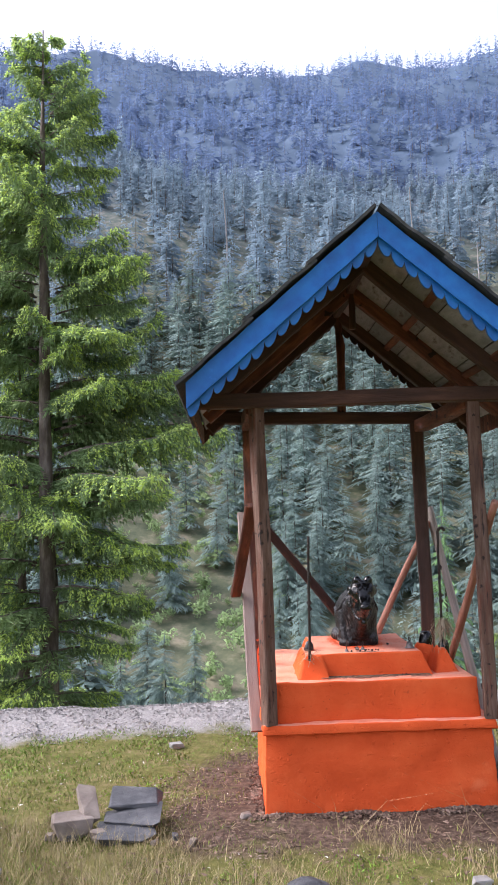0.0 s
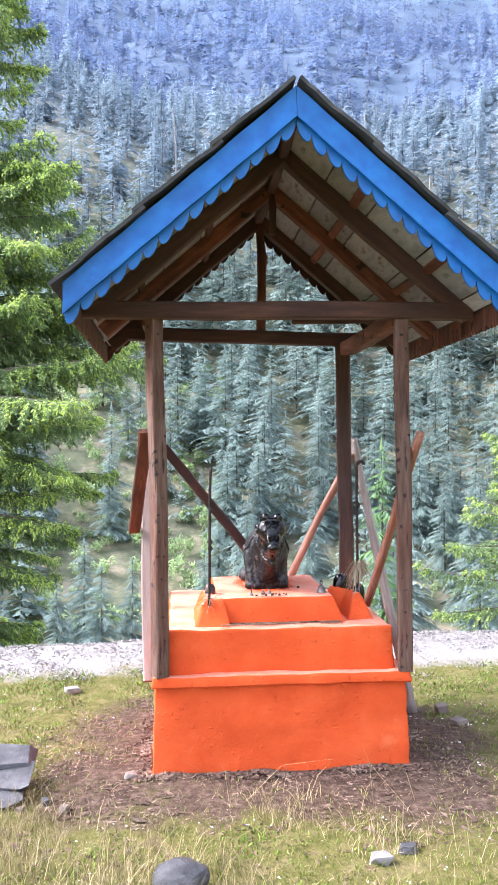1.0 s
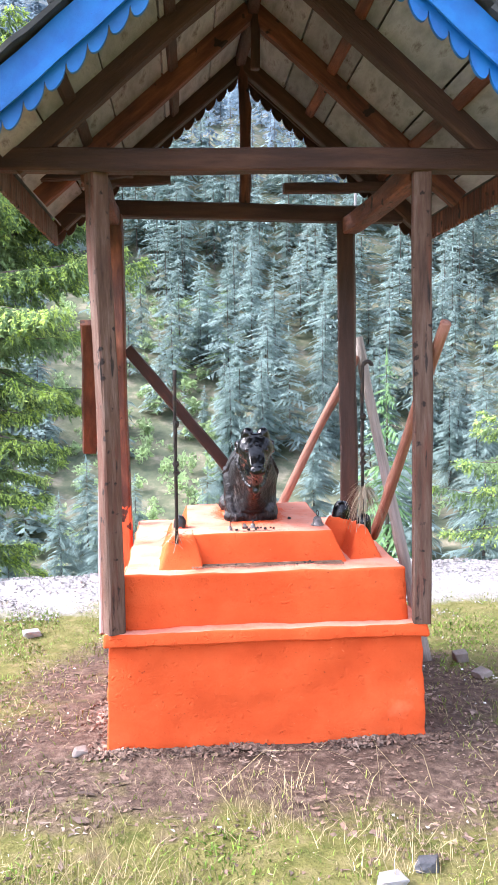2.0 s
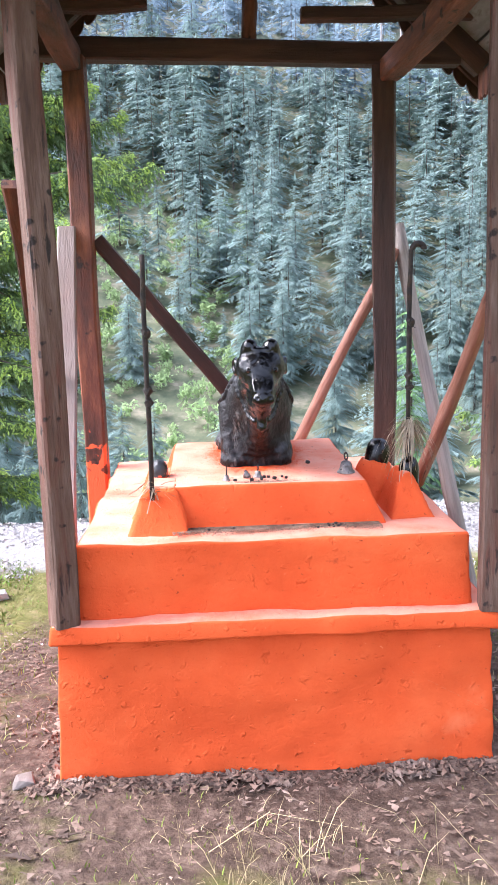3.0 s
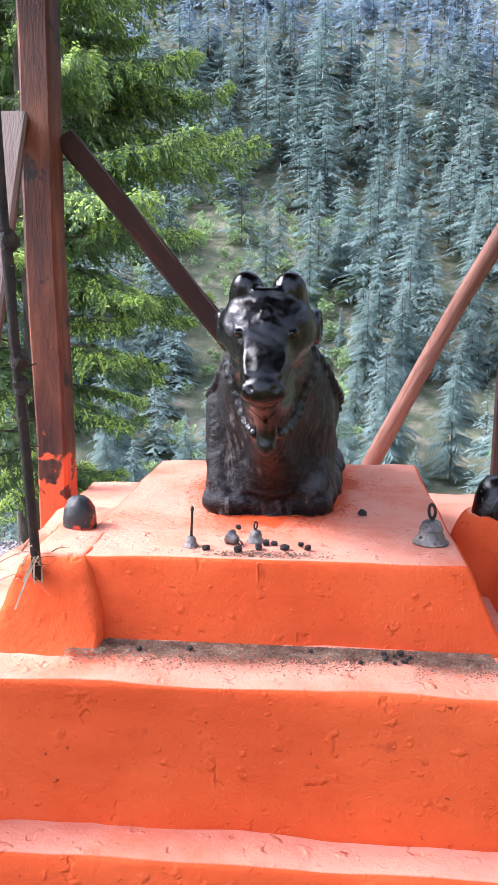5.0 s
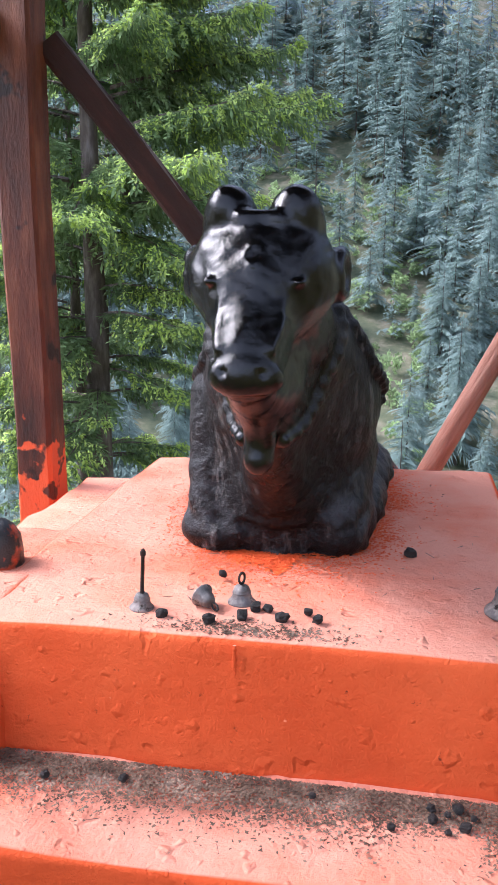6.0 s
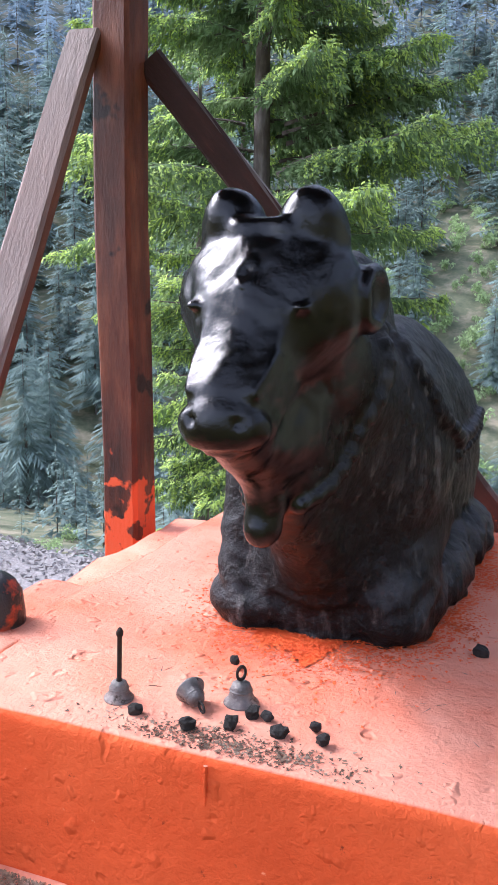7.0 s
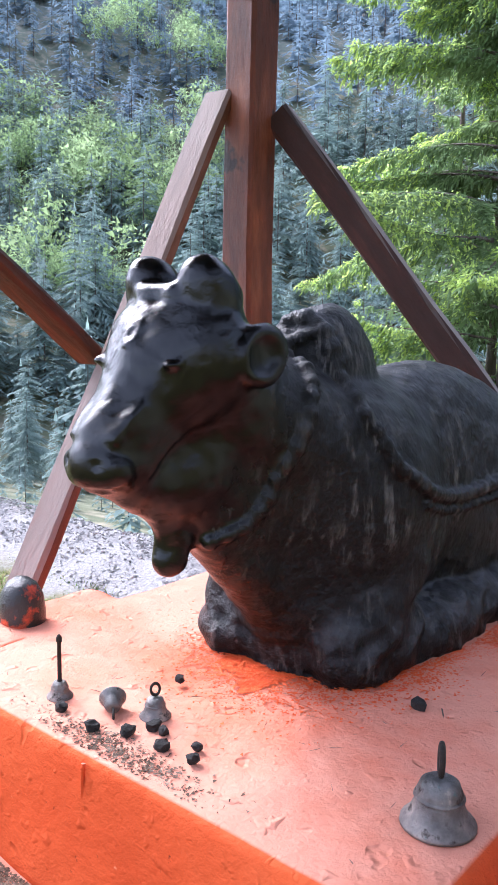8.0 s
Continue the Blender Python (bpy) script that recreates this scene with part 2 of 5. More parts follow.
def statue_material():
    """Black stone, oiled and glossy on the head, dull and dusty on the body, streaked on the flanks, sheen painted on
    the back.
    """
    m = bpy.data.materials.new("oiled_black_stone")
    m.use_nodes = True
    n, l = m.node_tree.nodes, m.node_tree.links
    b = n["Principled BSDF"]
    tc = n.new("ShaderNodeTexCoord")
    sx = n.new("ShaderNodeSeparateXYZ")
    l.new(tc.outputs["Object"], sx.inputs[0])

    def nz(sc, det=6.0, stretch=(1, 1, 1)):
        mp = n.new("ShaderNodeMapping")
        mp.inputs["Scale"].default_value = stretch
        l.new(tc.outputs["Object"], mp.inputs["Vector"])
        t = n.new("ShaderNodeTexNoise")
        t.inputs["Scale"].default_value, t.inputs["Detail"].default_value, t.inputs["Roughness"].default_value = sc, det, 0.65
        l.new(mp.outputs[0], t.inputs["Vector"])
        return t.outputs["Fac"]

    def span(v, lo, hi, a=0.0, c=1.0):
        r = n.new("ShaderNodeMapRange")
        l.new(v, r.inputs[0])
        for i, k in enumerate((lo, hi, a, c)):
            r.inputs[i + 1].default_value = k
        return r.outputs[0]

    def calc(op, a, c):
        x = n.new("ShaderNodeMath")
        x.operation = op
        for s_, v in zip(x.inputs, (a, c)):
            if hasattr(v, "links"):
                l.new(v, s_)
            else:
                s_.default_value = v
        return x.outputs[0]

    def mix(f, a, c):
        x = n.new("ShaderNodeMix")
        x.data_type = 'RGBA'
        for s_, v in ((x.inputs[0], f), (x.inputs[6], a), (x.inputs[7], c)):
            if hasattr(v, "links"):
                l.new(v, s_)
            else:
                s_.default_value = (*v, 1) if isinstance(v, tuple) else v
        return x.outputs[2]

    edge = calc('ADD', sx.outputs[1], span(nz(14), 0.25, 0.75, -0.05, 0.05))
    body = span(edge, 0.36, 0.47)                           # 0 on the oiled head, 1 on the dull body
    col = mix(body, (0.0018, 0.0018, 0.0022), mix(span(nz(9, 8), 0.3, 0.7), (0.0035, 0.0034, 0.0036), (0.011, 0.0108, 0.0115)))
    streak = calc('MULTIPLY', span(nz(75, 6, (1, 1, 0.16)), 0.53, 0.66), span(nz(8), 0.44, 0.58))
    col = mix(calc('MULTIPLY', calc('MULTIPLY', streak, body), 0.85), col, (0.15, 0.14, 0.13))
    dust = calc('MULTIPLY', span(nz(85, 8), 0.60, 0.70), span(sx.outputs[2], 0.16, 0.03))
    col = mix(calc('MULTIPLY', dust, 0.6), col, (0.13, 0.12, 0.11))
    up = n.new("ShaderNodeSeparateXYZ")
    l.new(n.new("ShaderNodeNewGeometry").outputs["Normal"], up.inputs[0])
    painted_sheen = calc('MULTIPLY', calc('MULTIPLY', span(up.outputs[2], 0.05, 0.75), body), span(nz(34, 8), 0.35, 0.62))
    col = mix(calc('MULTIPLY', painted_sheen, 0.9), col, (0.080, 0.082, 0.090))   # grey-blue sky sheen painted onto the back's upward faces
    l.new(col, b.inputs["Base Color"])
    gloss = span(nz(26), 0.3, 0.7, -0.06, 0.10)
    l.new(calc('ADD', mix_value(n, l, body, 0.16, 0.35), gloss), b.inputs["Roughness"])
    l.new(mix_value(n, l, body, 0.40, 0.20), b.inputs["Specular IOR Level"])
    bp = n.new("ShaderNodeBump")
    bp.inputs["Distance"].default_value = 0.006
    l.new(mix_value(n, l, body, 0.2, 0.85), bp.inputs["Strength"])
    l.new(calc('ADD', nz(120, 8), calc('MULTIPLY', nz(24, 4), 1.5)), bp.inputs["Height"])
    l.new(bp.outputs[0], b.inputs["Normal"])
    return m


def mix_value(n, l, fac, a, c):
    x = n.new("ShaderNodeMix")
    x.inputs[2].default_value, x.inputs[3].default_value = a, c
    l.new(fac, x.inputs[0])
    return x.outputs[0]


STATUE = statue_material()


def ground_material():
    m = bpy.data.materials.new("meadow_ground")
    m.use_nodes = True
    n, l = m.node_tree.nodes, m.node_tree.links
    b = n["Principled BSDF"]
    b.inputs["Roughness"].default_value = 0.95
    b.inputs["Specular IOR Level"].default_value = 0.15
    tc = n.new("ShaderNodeTexCoord")
    sx = n.new("ShaderNodeSeparateXYZ")
    l.new(tc.outputs["Object"], sx.inputs[0])

    def nz(sc, det=6.0):
        t = n.new("ShaderNodeTexNoise")
        t.inputs["Scale"].default_value, t.inputs["Detail"].default_value, t.inputs["Roughness"].default_value = sc, det, 0.65
        l.new(tc.outputs["Object"], t.inputs["Vector"])
        return t.outputs["Fac"]

    def ramp(v, *stops):
        r = n.new("ShaderNodeValToRGB")
        while len(r.color_ramp.elements) < len(stops):
            r.color_ramp.elements.new(0.5)
        for e, (p, c) in zip(r.color_ramp.elements, stops):
            e.position, e.color = p, (*c, 1)
        l.new(v, r.inputs[0])
        return r.outputs[0]

    def mathn(op, a, c):
        x = n.new("ShaderNodeMath")
        x.operation = op
        for s, v in zip(x.inputs, (a, c)):
            if hasattr(v, "links"):
                l.new(v, s)
            else:
                s.default_value = v
        return x.outputs[0]

    def rng_(v, lo, hi, a=0.0, c=1.0):
        r = n.new("ShaderNodeMapRange")
        l.new(v, r.inputs[0])
        for i, q in enumerate((lo, hi, a, c)):
            r.inputs[i + 1].default_value = q
        return r.outputs[0]

    def mix(f, a, c):
        x = n.new("ShaderNodeMix")
        x.data_type = 'RGBA'
        for s, v in ((x.inputs[0], f), (x.inputs[6], a), (x.inputs[7], c)):
            l.new(v, s)
        return x.outputs[2]

    grass = ramp(nz(9), (0.3, (0.07, 0.08, 0.018)), (0.5, (0.125, 0.118, 0.036)), (0.7, (0.19, 0.155, 0.075)))
    dirt = ramp(nz(22, 8), (0.3, (0.038, 0.025, 0.018)), (0.52, (0.09, 0.06, 0.044)), (0.72, (0.18, 0.13, 0.10)))
    # worn earth round the plinth
    dx = mathn('MULTIPLY', mathn('ABSOLUTE', sx.outputs[0], 0.0), 0.85)
    dy = mathn('ABSOLUTE', mathn('ADD', sx.outputs[1], -0.45), 0.0)
    dd = mathn('MAXIMUM', dx, dy)
    bare = mathn('ADD', rng_(dd, 0.75, 1.35, 1.0, 0.0), rng_(nz(2.2), 0.35, 0.75, -0.45, 0.55))
    near = mix(rng_(bare, 0.35, 0.75), grass, dirt)
    # the far slope: dry grass and earth between the trees
    far = ramp(nz(0.5, 9), (0.3, (0.06, 0.08, 0.05)), (0.5, (0.13, 0.14, 0.085)), (0.68, (0.29, 0.25, 0.18)))
    # the high slopes: forest floor, with blue distance haze painted into the colour
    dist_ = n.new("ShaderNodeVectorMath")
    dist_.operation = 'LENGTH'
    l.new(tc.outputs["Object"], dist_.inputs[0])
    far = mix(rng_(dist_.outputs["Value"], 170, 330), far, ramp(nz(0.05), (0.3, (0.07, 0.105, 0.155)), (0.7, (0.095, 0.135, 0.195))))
    yy = mathn('ADD', sx.outputs[1], rng_(nz(1.5), 0.2, 0.8, -0.35, 0.35))
    col = mix(rng_(yy, 3.6, 6.0), near, far)
    grav = ramp(nz(70, 3), (0.3, (0.20, 0.188, 0.18)), (0.5, (0.27, 0.255, 0.246)), (0.7, (0.35, 0.335, 0.322)))
    yg = mathn('SUBTRACT', mathn('ADD', sx.outputs[1], rng_(nz(3), 0.2, 0.8, -0.25, 0.25)), mathn('MULTIPLY', sx.outputs[0], 0.08))
    gm = mathn('MULTIPLY', rng_(yg, 2.1, 2.35), rng_(yg, 3.8, 4.2, 1.0, 0.0))
    col = mix(gm, col, grav)
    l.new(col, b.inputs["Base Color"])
    bp = n.new("ShaderNodeBump")
    bp.inputs["Strength"].default_value, bp.inputs["Distance"].default_value = 0.8, 0.03
    l.new(nz(30, 8), bp.inputs["Height"])
    l.new(bp.outputs[0], b.inputs["Normal"])
    return m


GROUND = ground_material()


# ---- building helpers ----
def mesh_from(name, verts, faces, mat=None, smooth=False):
    """A mesh from arrays: verts (n, 3), faces (m, 3 or 4)."""
    verts, faces = np.asarray(verts, np.float32), np.asarray(faces, np.int32)
    me = bpy.data.meshes.new(name)
    k = faces.shape[1]
    me.vertices.add(len(verts))
    me.vertices.foreach_set("co", verts.ravel())
    me.loops.add(faces.size)
    me.loops.foreach_set("vertex_index", faces.ravel())
    me.polygons.add(len(faces))
    me.polygons.foreach_set("loop_start", np.arange(0, faces.size, k, dtype=np.int32))
    me.polygons.foreach_set("use_smooth", np.full(len(faces), smooth))
    me.update(calc_edges=True)
    me.validate()
    if mat:
        me.materials.append(mat)
    return me


def put(name, me, parent=None, m=None, label=""):
    ob = new(name, me)
    if parent:
        ob.parent = parent
    if m is not None:
        ob.matrix_basis = m
    if label:
        ob["label"] = label
    return ob


def part(name, bm, mat, parent, label="", m=None, smooth=False):
    me = bpy.data.meshes.new(name)
    bm.to_mesh(me)
    bm.free()
    me.materials.append(mat)
    if smooth:
        for p in me.polygons:
            p.use_smooth = True
    return put(name, me, parent, m, label)


def thing(name, m, label, category, group="", kind=""):
    ob = new(name)
    ob.empty_display_size = 0.1
    ob.matrix_basis = m
    return tagged(ob, label, category, group, kind)


def along(a, b, roll=0.0):
    """The pose at a whose z axis points to b."""
    a, b = Vector(a), Vector(b)
    q = (b - a).to_track_quat('Z', 'Y').to_matrix().to_4x4()
    return Matrix.Translation(a) @ q @ Matrix.Rotation(roll, 4, 'Z')


def square_timber(length, w, h, wob=0.006, segs=10, bev=0.006, seed=0):
    """Hand-hewn squared timber along z with worn edges, a little crooked."""
    r = random.Random(seed)
    bm = bmesh.new()
    ring0 = None
    prof = []
    for sx_, sy_ in ((1, 1), (-1, 1), (-1, -1), (1, -1)):
        x, y = sx_ * w / 2, sy_ * h / 2
        if sx_ * sy_ > 0:
            prof += [(x, y - sy_ * bev), (x - sx_ * bev, y)]
        else:
            prof += [(x - sx_ * bev, y), (x, y - sy_ * bev)]
    ph = [r.uniform(0, 6.28) for _ in range(4)]
    for i in range(segs + 1):
        t = i / segs
        ox = wob * math.sin(ph[0] + 5 * t) + wob * 0.4 * math.sin(ph[1] + 13 * t)
        oy = wob * math.sin(ph[2] + 4 * t) + wob * 0.4 * math.sin(ph[3] + 11 * t)
        ring = [bm.verts.new((x + ox + r.uniform(-1, 1) * 0.0015, y + oy + r.uniform(-1, 1) * 0.0015, t * length)) for x, y in prof]
        if ring0:
            for j in range(8):
                bm.faces.new((ring0[j], ring0[(j + 1) % 8], ring[(j + 1) % 8], ring[j]))
        else:
            bm.faces.new(ring[::-1])
        ring0 = ring
    bm.faces.new(ring0)
    bmesh.ops.recalc_face_normals(bm, faces=bm.faces)
    return bm


def round_pole(length, r0, r1, wob=0.01, segs=14, sides=10, seed=0, knots=3):
    r = random.Random(seed)
    bm = bmesh.new()
    prev = None
    ph = [r.uniform(0, 6.28) for _ in range(4)]
    kn = [(r.random(), r.uniform(0, 6.28)) for _ in range(knots)]
    for i in range(segs + 1):
        t = i / segs
        rad = r0 + (r1 - r0) * t
        ox, oy = wob * math.sin(ph[0] + 4 * t), wob * math.sin(ph[1] + 3.5 * t)
        ring = []
        for j in range(sides):
            a = j * 2 * math.pi / sides
            k = 1 + 0.05 * math.sin(3 * a + ph[2] + 2 * t) + sum(0.35 * math.exp(-((t - kt) * segs / 0.9) ** 2 - ((a - ka + math.pi) % (2 * math.pi) - math.pi) ** 2 * 3) for kt, ka in kn)
            ring.append(bm.verts.new((ox + rad * k * math.cos(a), oy + rad * k * math.sin(a), t * length)))
        if prev:
            for j in range(sides):
                bm.faces.new((prev[j], prev[(j + 1) % sides], ring[(j + 1) % sides], ring[j]))
        else:
            bm.faces.new(ring[::-1])
        prev = ring
    bm.faces.new(prev)
    return bm


def lathe(profile, sides=20):
    bm = bmesh.new()
    prev = None
    for r, z in profile:
        ring = [bm.verts.new((r * math.cos(2 * math.pi * j / sides), r * math.sin(2 * math.pi * j / sides), z)) for j in range(sides)]
        if prev:
            for j in range(sides):
                bm.faces.new((prev[j], prev[(j + 1) % sides], ring[(j + 1) % sides], ring[j]))
        prev = ring
    return bm


def boulder(sx_, sy_, sz_, seed, cuts=3, rough=0.25, flat=0.0):
    bm = bmesh.new()
    bmesh.ops.create_icosphere(bm, subdivisions=cuts, radius=1.0)
    off = Vector((seed * 7.3, seed * 3.1, seed * 1.7))
    for v in bm.verts:
        d = v.co.copy()
        k = 1 + rough * noise.noise(d * 1.3 + off) + rough * 0.5 * noise.noise(d * 3.5 + off)
        p = d * k
        if flat:
            p = Vector([math.copysign(abs(c) ** (1 - flat), c) for c in p])
        v.co = Vector((p.x * sx_, p.y * sy_, p.z * sz_))
    return bm
# ---- ground ----
def fbm(x, y, s, seed=0.0):
    """Cheap smooth noise on arrays."""
    out, amp, f = 0, 1.0, 1.0 / s
    for k in range(4):
        out = out + amp * np.sin(x * f * 1.7 + 1.3 * np.sin(y * f * 1.1 + k * 2.1 + seed) + k) * np.cos(y * f * 1.5 + 1.1 * np.sin(x * f * 1.3 + k * 1.7) + seed)
        amp, f = amp * 0.5, f * 2.1
    return out


def height(x, y):
    """The lie of the land: a level shoulder, a gravel verge, the drop into the valley and the slopes round it."""
    x, y = np.asarray(x, float), np.asarray(y, float)
    r = np.hypot(x, y)
    az = np.arctan2(x, y)
    near = -0.03 - 0.09 * np.clip((y - 0.3) / 1.0, 0, 1) + 0.02 * fbm(x, y, 0.9) * np.clip(r - 0.9, 0, 1) + 0.012 * fbm(x, y, 0.25, 2)
    near = near + 0.05 * np.clip((-y - 1.0) / 2, 0, 1)
    edge = y - 0.08 * x
    near = near + 0.13 * np.exp(-((edge - 2.75) / 0.35) ** 2)
    q = np.clip(edge - 2.95, 0, None)
    near = near - 0.85 * np.clip(q, 0, 4.0) - 0.24 * np.clip(q - 4.0, 0, 45)
    far = np.interp(r, [0, 48, 62, 80, 120, 250, 540, 610, 900, 3000],
                    [-40, -14, -12, -5, 13, 95, 306, 312, 120, 60])
    # slopes out of view behind and left are lowered to let sky light in
    far = np.where(far > 0, far * np.interp(np.abs(az), [0, 1.6, 2.4, 3.2], [1, 1, 0.3, 0.22]) * np.interp(az, [-2.2, -1.45, -1.18, 3.2], [0.25, 0.25, 1, 1]), far)
    rough = np.clip((r - 60) / 200, 0, 1)
    far = far + rough * (9 * fbm(x, y, 90, 1.0) + 3 * fbm(x, y, 30)) + rough * 10 * np.cos(az * 5 + 0.6)
    return np.where(r > 30, np.maximum(near, far), near)


def build_ground():
    s = np.linspace(-1, 1, 361)
    g = np.sinh(s * 6.6) / np.sinh(6.6) * 2600
    X, Y = np.meshgrid(g, g)
    Z = height(X, Y)
    n = len(s)
    v = np.stack([X, Y, Z], -1).reshape(-1, 3)
    i = np.arange(n * n).reshape(n, n)
    f = np.stack([i[:-1, :-1], i[:-1, 1:], i[1:, 1:], i[1:, :-1]], -1).reshape(-1, 4)
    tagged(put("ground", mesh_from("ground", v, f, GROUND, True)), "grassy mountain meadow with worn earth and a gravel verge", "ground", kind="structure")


build_ground()

# ---- the shrine's own axes ----
SHRINE = pose(0, 0.045, 0, 0, 0, 4.2)
SHRINE_INV = SHRINE.inverted()


def at(x, y, z):
    """A place of the world in the shrine's axes."""
    return SHRINE_INV @ Vector((x, y, z))


def plaster(bottom, top, z0, z1, bevel=0.012, amp=0.003, seed=0.0, cuts=9):
    """A hand-plastered block: rectangles (u0, u1, v0, v1) below and above, soft edges, uneven faces."""
    bm = bmesh.new()
    vs = []
    for (u0, u1, v0, v1), z in ((bottom, z0), (top, z1)):
        vs += [bm.verts.new(p) for p in ((u0, v0, z), (u1, v0, z), (u1, v1, z), (u0, v1, z))]
    for f in ((3, 2, 1, 0), (4, 5, 6, 7), (0, 1, 5, 4), (1, 2, 6, 5), (2, 3, 7, 6), (3, 0, 4, 7)):
        bm.faces.new([vs[k] for k in f])
    bmesh.ops.bevel(bm, geom=bm.edges[:], offset=bevel, segments=3, affect='EDGES', profile=0.5)
    long = [e for e in bm.edges if e.calc_length() > 0.09]
    bmesh.ops.subdivide_edges(bm, edges=long, cuts=cuts, use_grid_fill=True)
    bm.normal_update()
    for v in bm.verts:
        p = v.co * 7 + Vector((seed, seed * 2, seed * 3))
        v.co += v.normal * amp * (noise.noise(p) * 1.6 + noise.noise(p * 3.1) * 0.8)
    return bm


plinth = thing("plinth", SHRINE, "stepped masonry plinth covered in bright orange limewash", "plinth")
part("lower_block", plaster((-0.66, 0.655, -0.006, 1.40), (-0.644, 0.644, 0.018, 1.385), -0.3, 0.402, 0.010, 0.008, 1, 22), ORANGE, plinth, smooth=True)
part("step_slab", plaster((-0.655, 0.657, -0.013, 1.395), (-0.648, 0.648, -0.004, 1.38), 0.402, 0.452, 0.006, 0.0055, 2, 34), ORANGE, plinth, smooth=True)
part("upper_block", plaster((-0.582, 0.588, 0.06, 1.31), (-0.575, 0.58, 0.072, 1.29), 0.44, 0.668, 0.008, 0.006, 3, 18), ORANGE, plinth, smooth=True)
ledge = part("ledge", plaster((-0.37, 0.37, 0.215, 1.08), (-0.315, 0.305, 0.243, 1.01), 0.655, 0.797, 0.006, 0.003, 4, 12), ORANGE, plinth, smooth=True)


def mound(u0, u1, v0, v1, rise, seed):
    """A hand-heaped plaster mound on the plinth's top; its rim is buried in the plaster below."""
    bm = bmesh.new()
    n = 34
    rows = []
    for i in range(n + 1):
        for j in range(n + 1):
            u, v = u0 + (u1 - u0) * i / n, v0 + (v1 - v0) * j / n
            rim = min(i, j, n - i, n - j) > 0
            k = max(0.0, min(1.0, rise(u, v)))
            k = k * k * (3 - 2 * k)
            rows.append(bm.verts.new((u, v, 0.645 + (0.015 + 0.136 * k + 0.006 * k * noise.noise(Vector((u * 24, v * 24, seed))) if rim else 0.0))))
    for i in range(n):
        for j in range(n):
            a = i * (n + 1) + j
            bm.faces.new((rows[a], rows[a + n + 1], rows[a + n + 2], rows[a + 1]))
    return bm


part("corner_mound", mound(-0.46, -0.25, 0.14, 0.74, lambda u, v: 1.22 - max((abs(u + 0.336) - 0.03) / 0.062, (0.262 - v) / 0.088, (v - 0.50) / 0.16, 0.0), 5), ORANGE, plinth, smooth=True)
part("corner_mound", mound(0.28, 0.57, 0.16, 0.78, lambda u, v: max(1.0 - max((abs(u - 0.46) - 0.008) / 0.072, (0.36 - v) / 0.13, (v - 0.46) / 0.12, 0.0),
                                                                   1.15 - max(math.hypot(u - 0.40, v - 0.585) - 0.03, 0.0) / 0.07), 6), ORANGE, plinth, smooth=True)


# fresh paste smeared round the statue's foot
def paste_patch():
    bm = bmesh.new()
    c = bm.verts.new((0, 0, 0.002))
    ring, n = [], 160
    q_ = random.Random(9)
    for k in range(n):
        a = 2 * math.pi * k / n
        r = 1 + 0.10 * math.sin(3 * a + 1) + 0.06 * math.sin(7 * a) + 0.05 * math.sin(13 * a + 2) + q_.uniform(-0.035, 0.035)
        ring.append(bm.verts.new((0.135 * r * math.cos(a), 0.268 * r * math.sin(a), -0.0025)))
    for k in range(n):
        bm.faces.new((c, ring[k], ring[(k + 1) % n]))
    return bm


part("vermilion_paste", paste_patch(), ORANGE_WET, ledge, "fresh vermilion paste smeared on the ledge", m=pose(-0.01, 0.745, 0.7995), smooth=True)

part("paint_run", round_pole(0.105, 0.0014, 0.0018, 0.003, 14, 6, 5, 5), ORANGE, ledge, "dribble of dried paint", m=along((-0.014, 0.231, 0.69), (-0.012, 0.2405, 0.795)))

# ---- canopy ----
canopy = thing("shrine_canopy", SHRINE, "open timber canopy with a steep gabled roof and scalloped blue bargeboards", "canopy")
EAVE_U, APEX_U, APEX_Z, SLOPE = 1.03, 0.02, 3.215, 0.862
FRONT_V, BACK_V = -0.50, 1.48


def timber(name, a, b, w, h, mat, seed, label="", roll=0.0, wob=0.006):
    a, b = Vector(a), Vector(b)
    return part(name, square_timber((b - a).length, w, h, wob, 12, 0.007, seed), mat, canopy, label, along(a, b, roll))


def pole(name, a, b, r0, r1, mat, seed, label="", wob=0.012, knots=4):
    a, b = Vector(a), Vector(b)
    return part(name, round_pole((b - a).length, r0, r1, wob, 16, 10, seed, knots), mat, canopy, label, along(a, b), True)


timber("front_post", (-0.612, 0.028, 0.45), (-0.632, 0.06, 2.25), 0.072, 0.072, WOOD_GREY, 11, "weathered front post, grey below and brown above", 0.0, 0.004)
timber("front_post", (0.634, 0.02, 0.45), (0.64, 0.05, 2.25), 0.075, 0.074, WOOD_GREY, 12, "weathered front post, grey below and brown above", 0.0, 0.004)
bl0, br0 = at(-0.745, 1.225, 0.30), at(0.49, 1.36, 0.60)
timber("back_post", bl0, at(-0.745, 1.20, 2.30), 0.086, 0.08, WOOD_DIPPED, 13, "reddish-brown squared post", 0.0, 0.004)
timber("back_post", br0, at(0.485, 1.34, 2.27), 0.09, 0.085, WOOD_DARK, 14, "dark brown squared post", 0.0, 0.006)
timber("front_tie_beam", (-1.0, 0.03, 2.29), (1.0, 0.04, 2.29), 0.085, 0.085, WOOD_DARK, 15, "", 0.0, 0.004)
timber("back_tie_beam", (-0.90, 1.25, 2.345), (0.88, 1.27, 2.31), 0.08, 0.085, WOOD_DARK, 16, "", 0.0, 0.004)
timber("wall_plate", (-0.66, 0.08, 2.26), (-0.665, 1.205, 2.29), 0.08, 0.09, WOOD, 17)
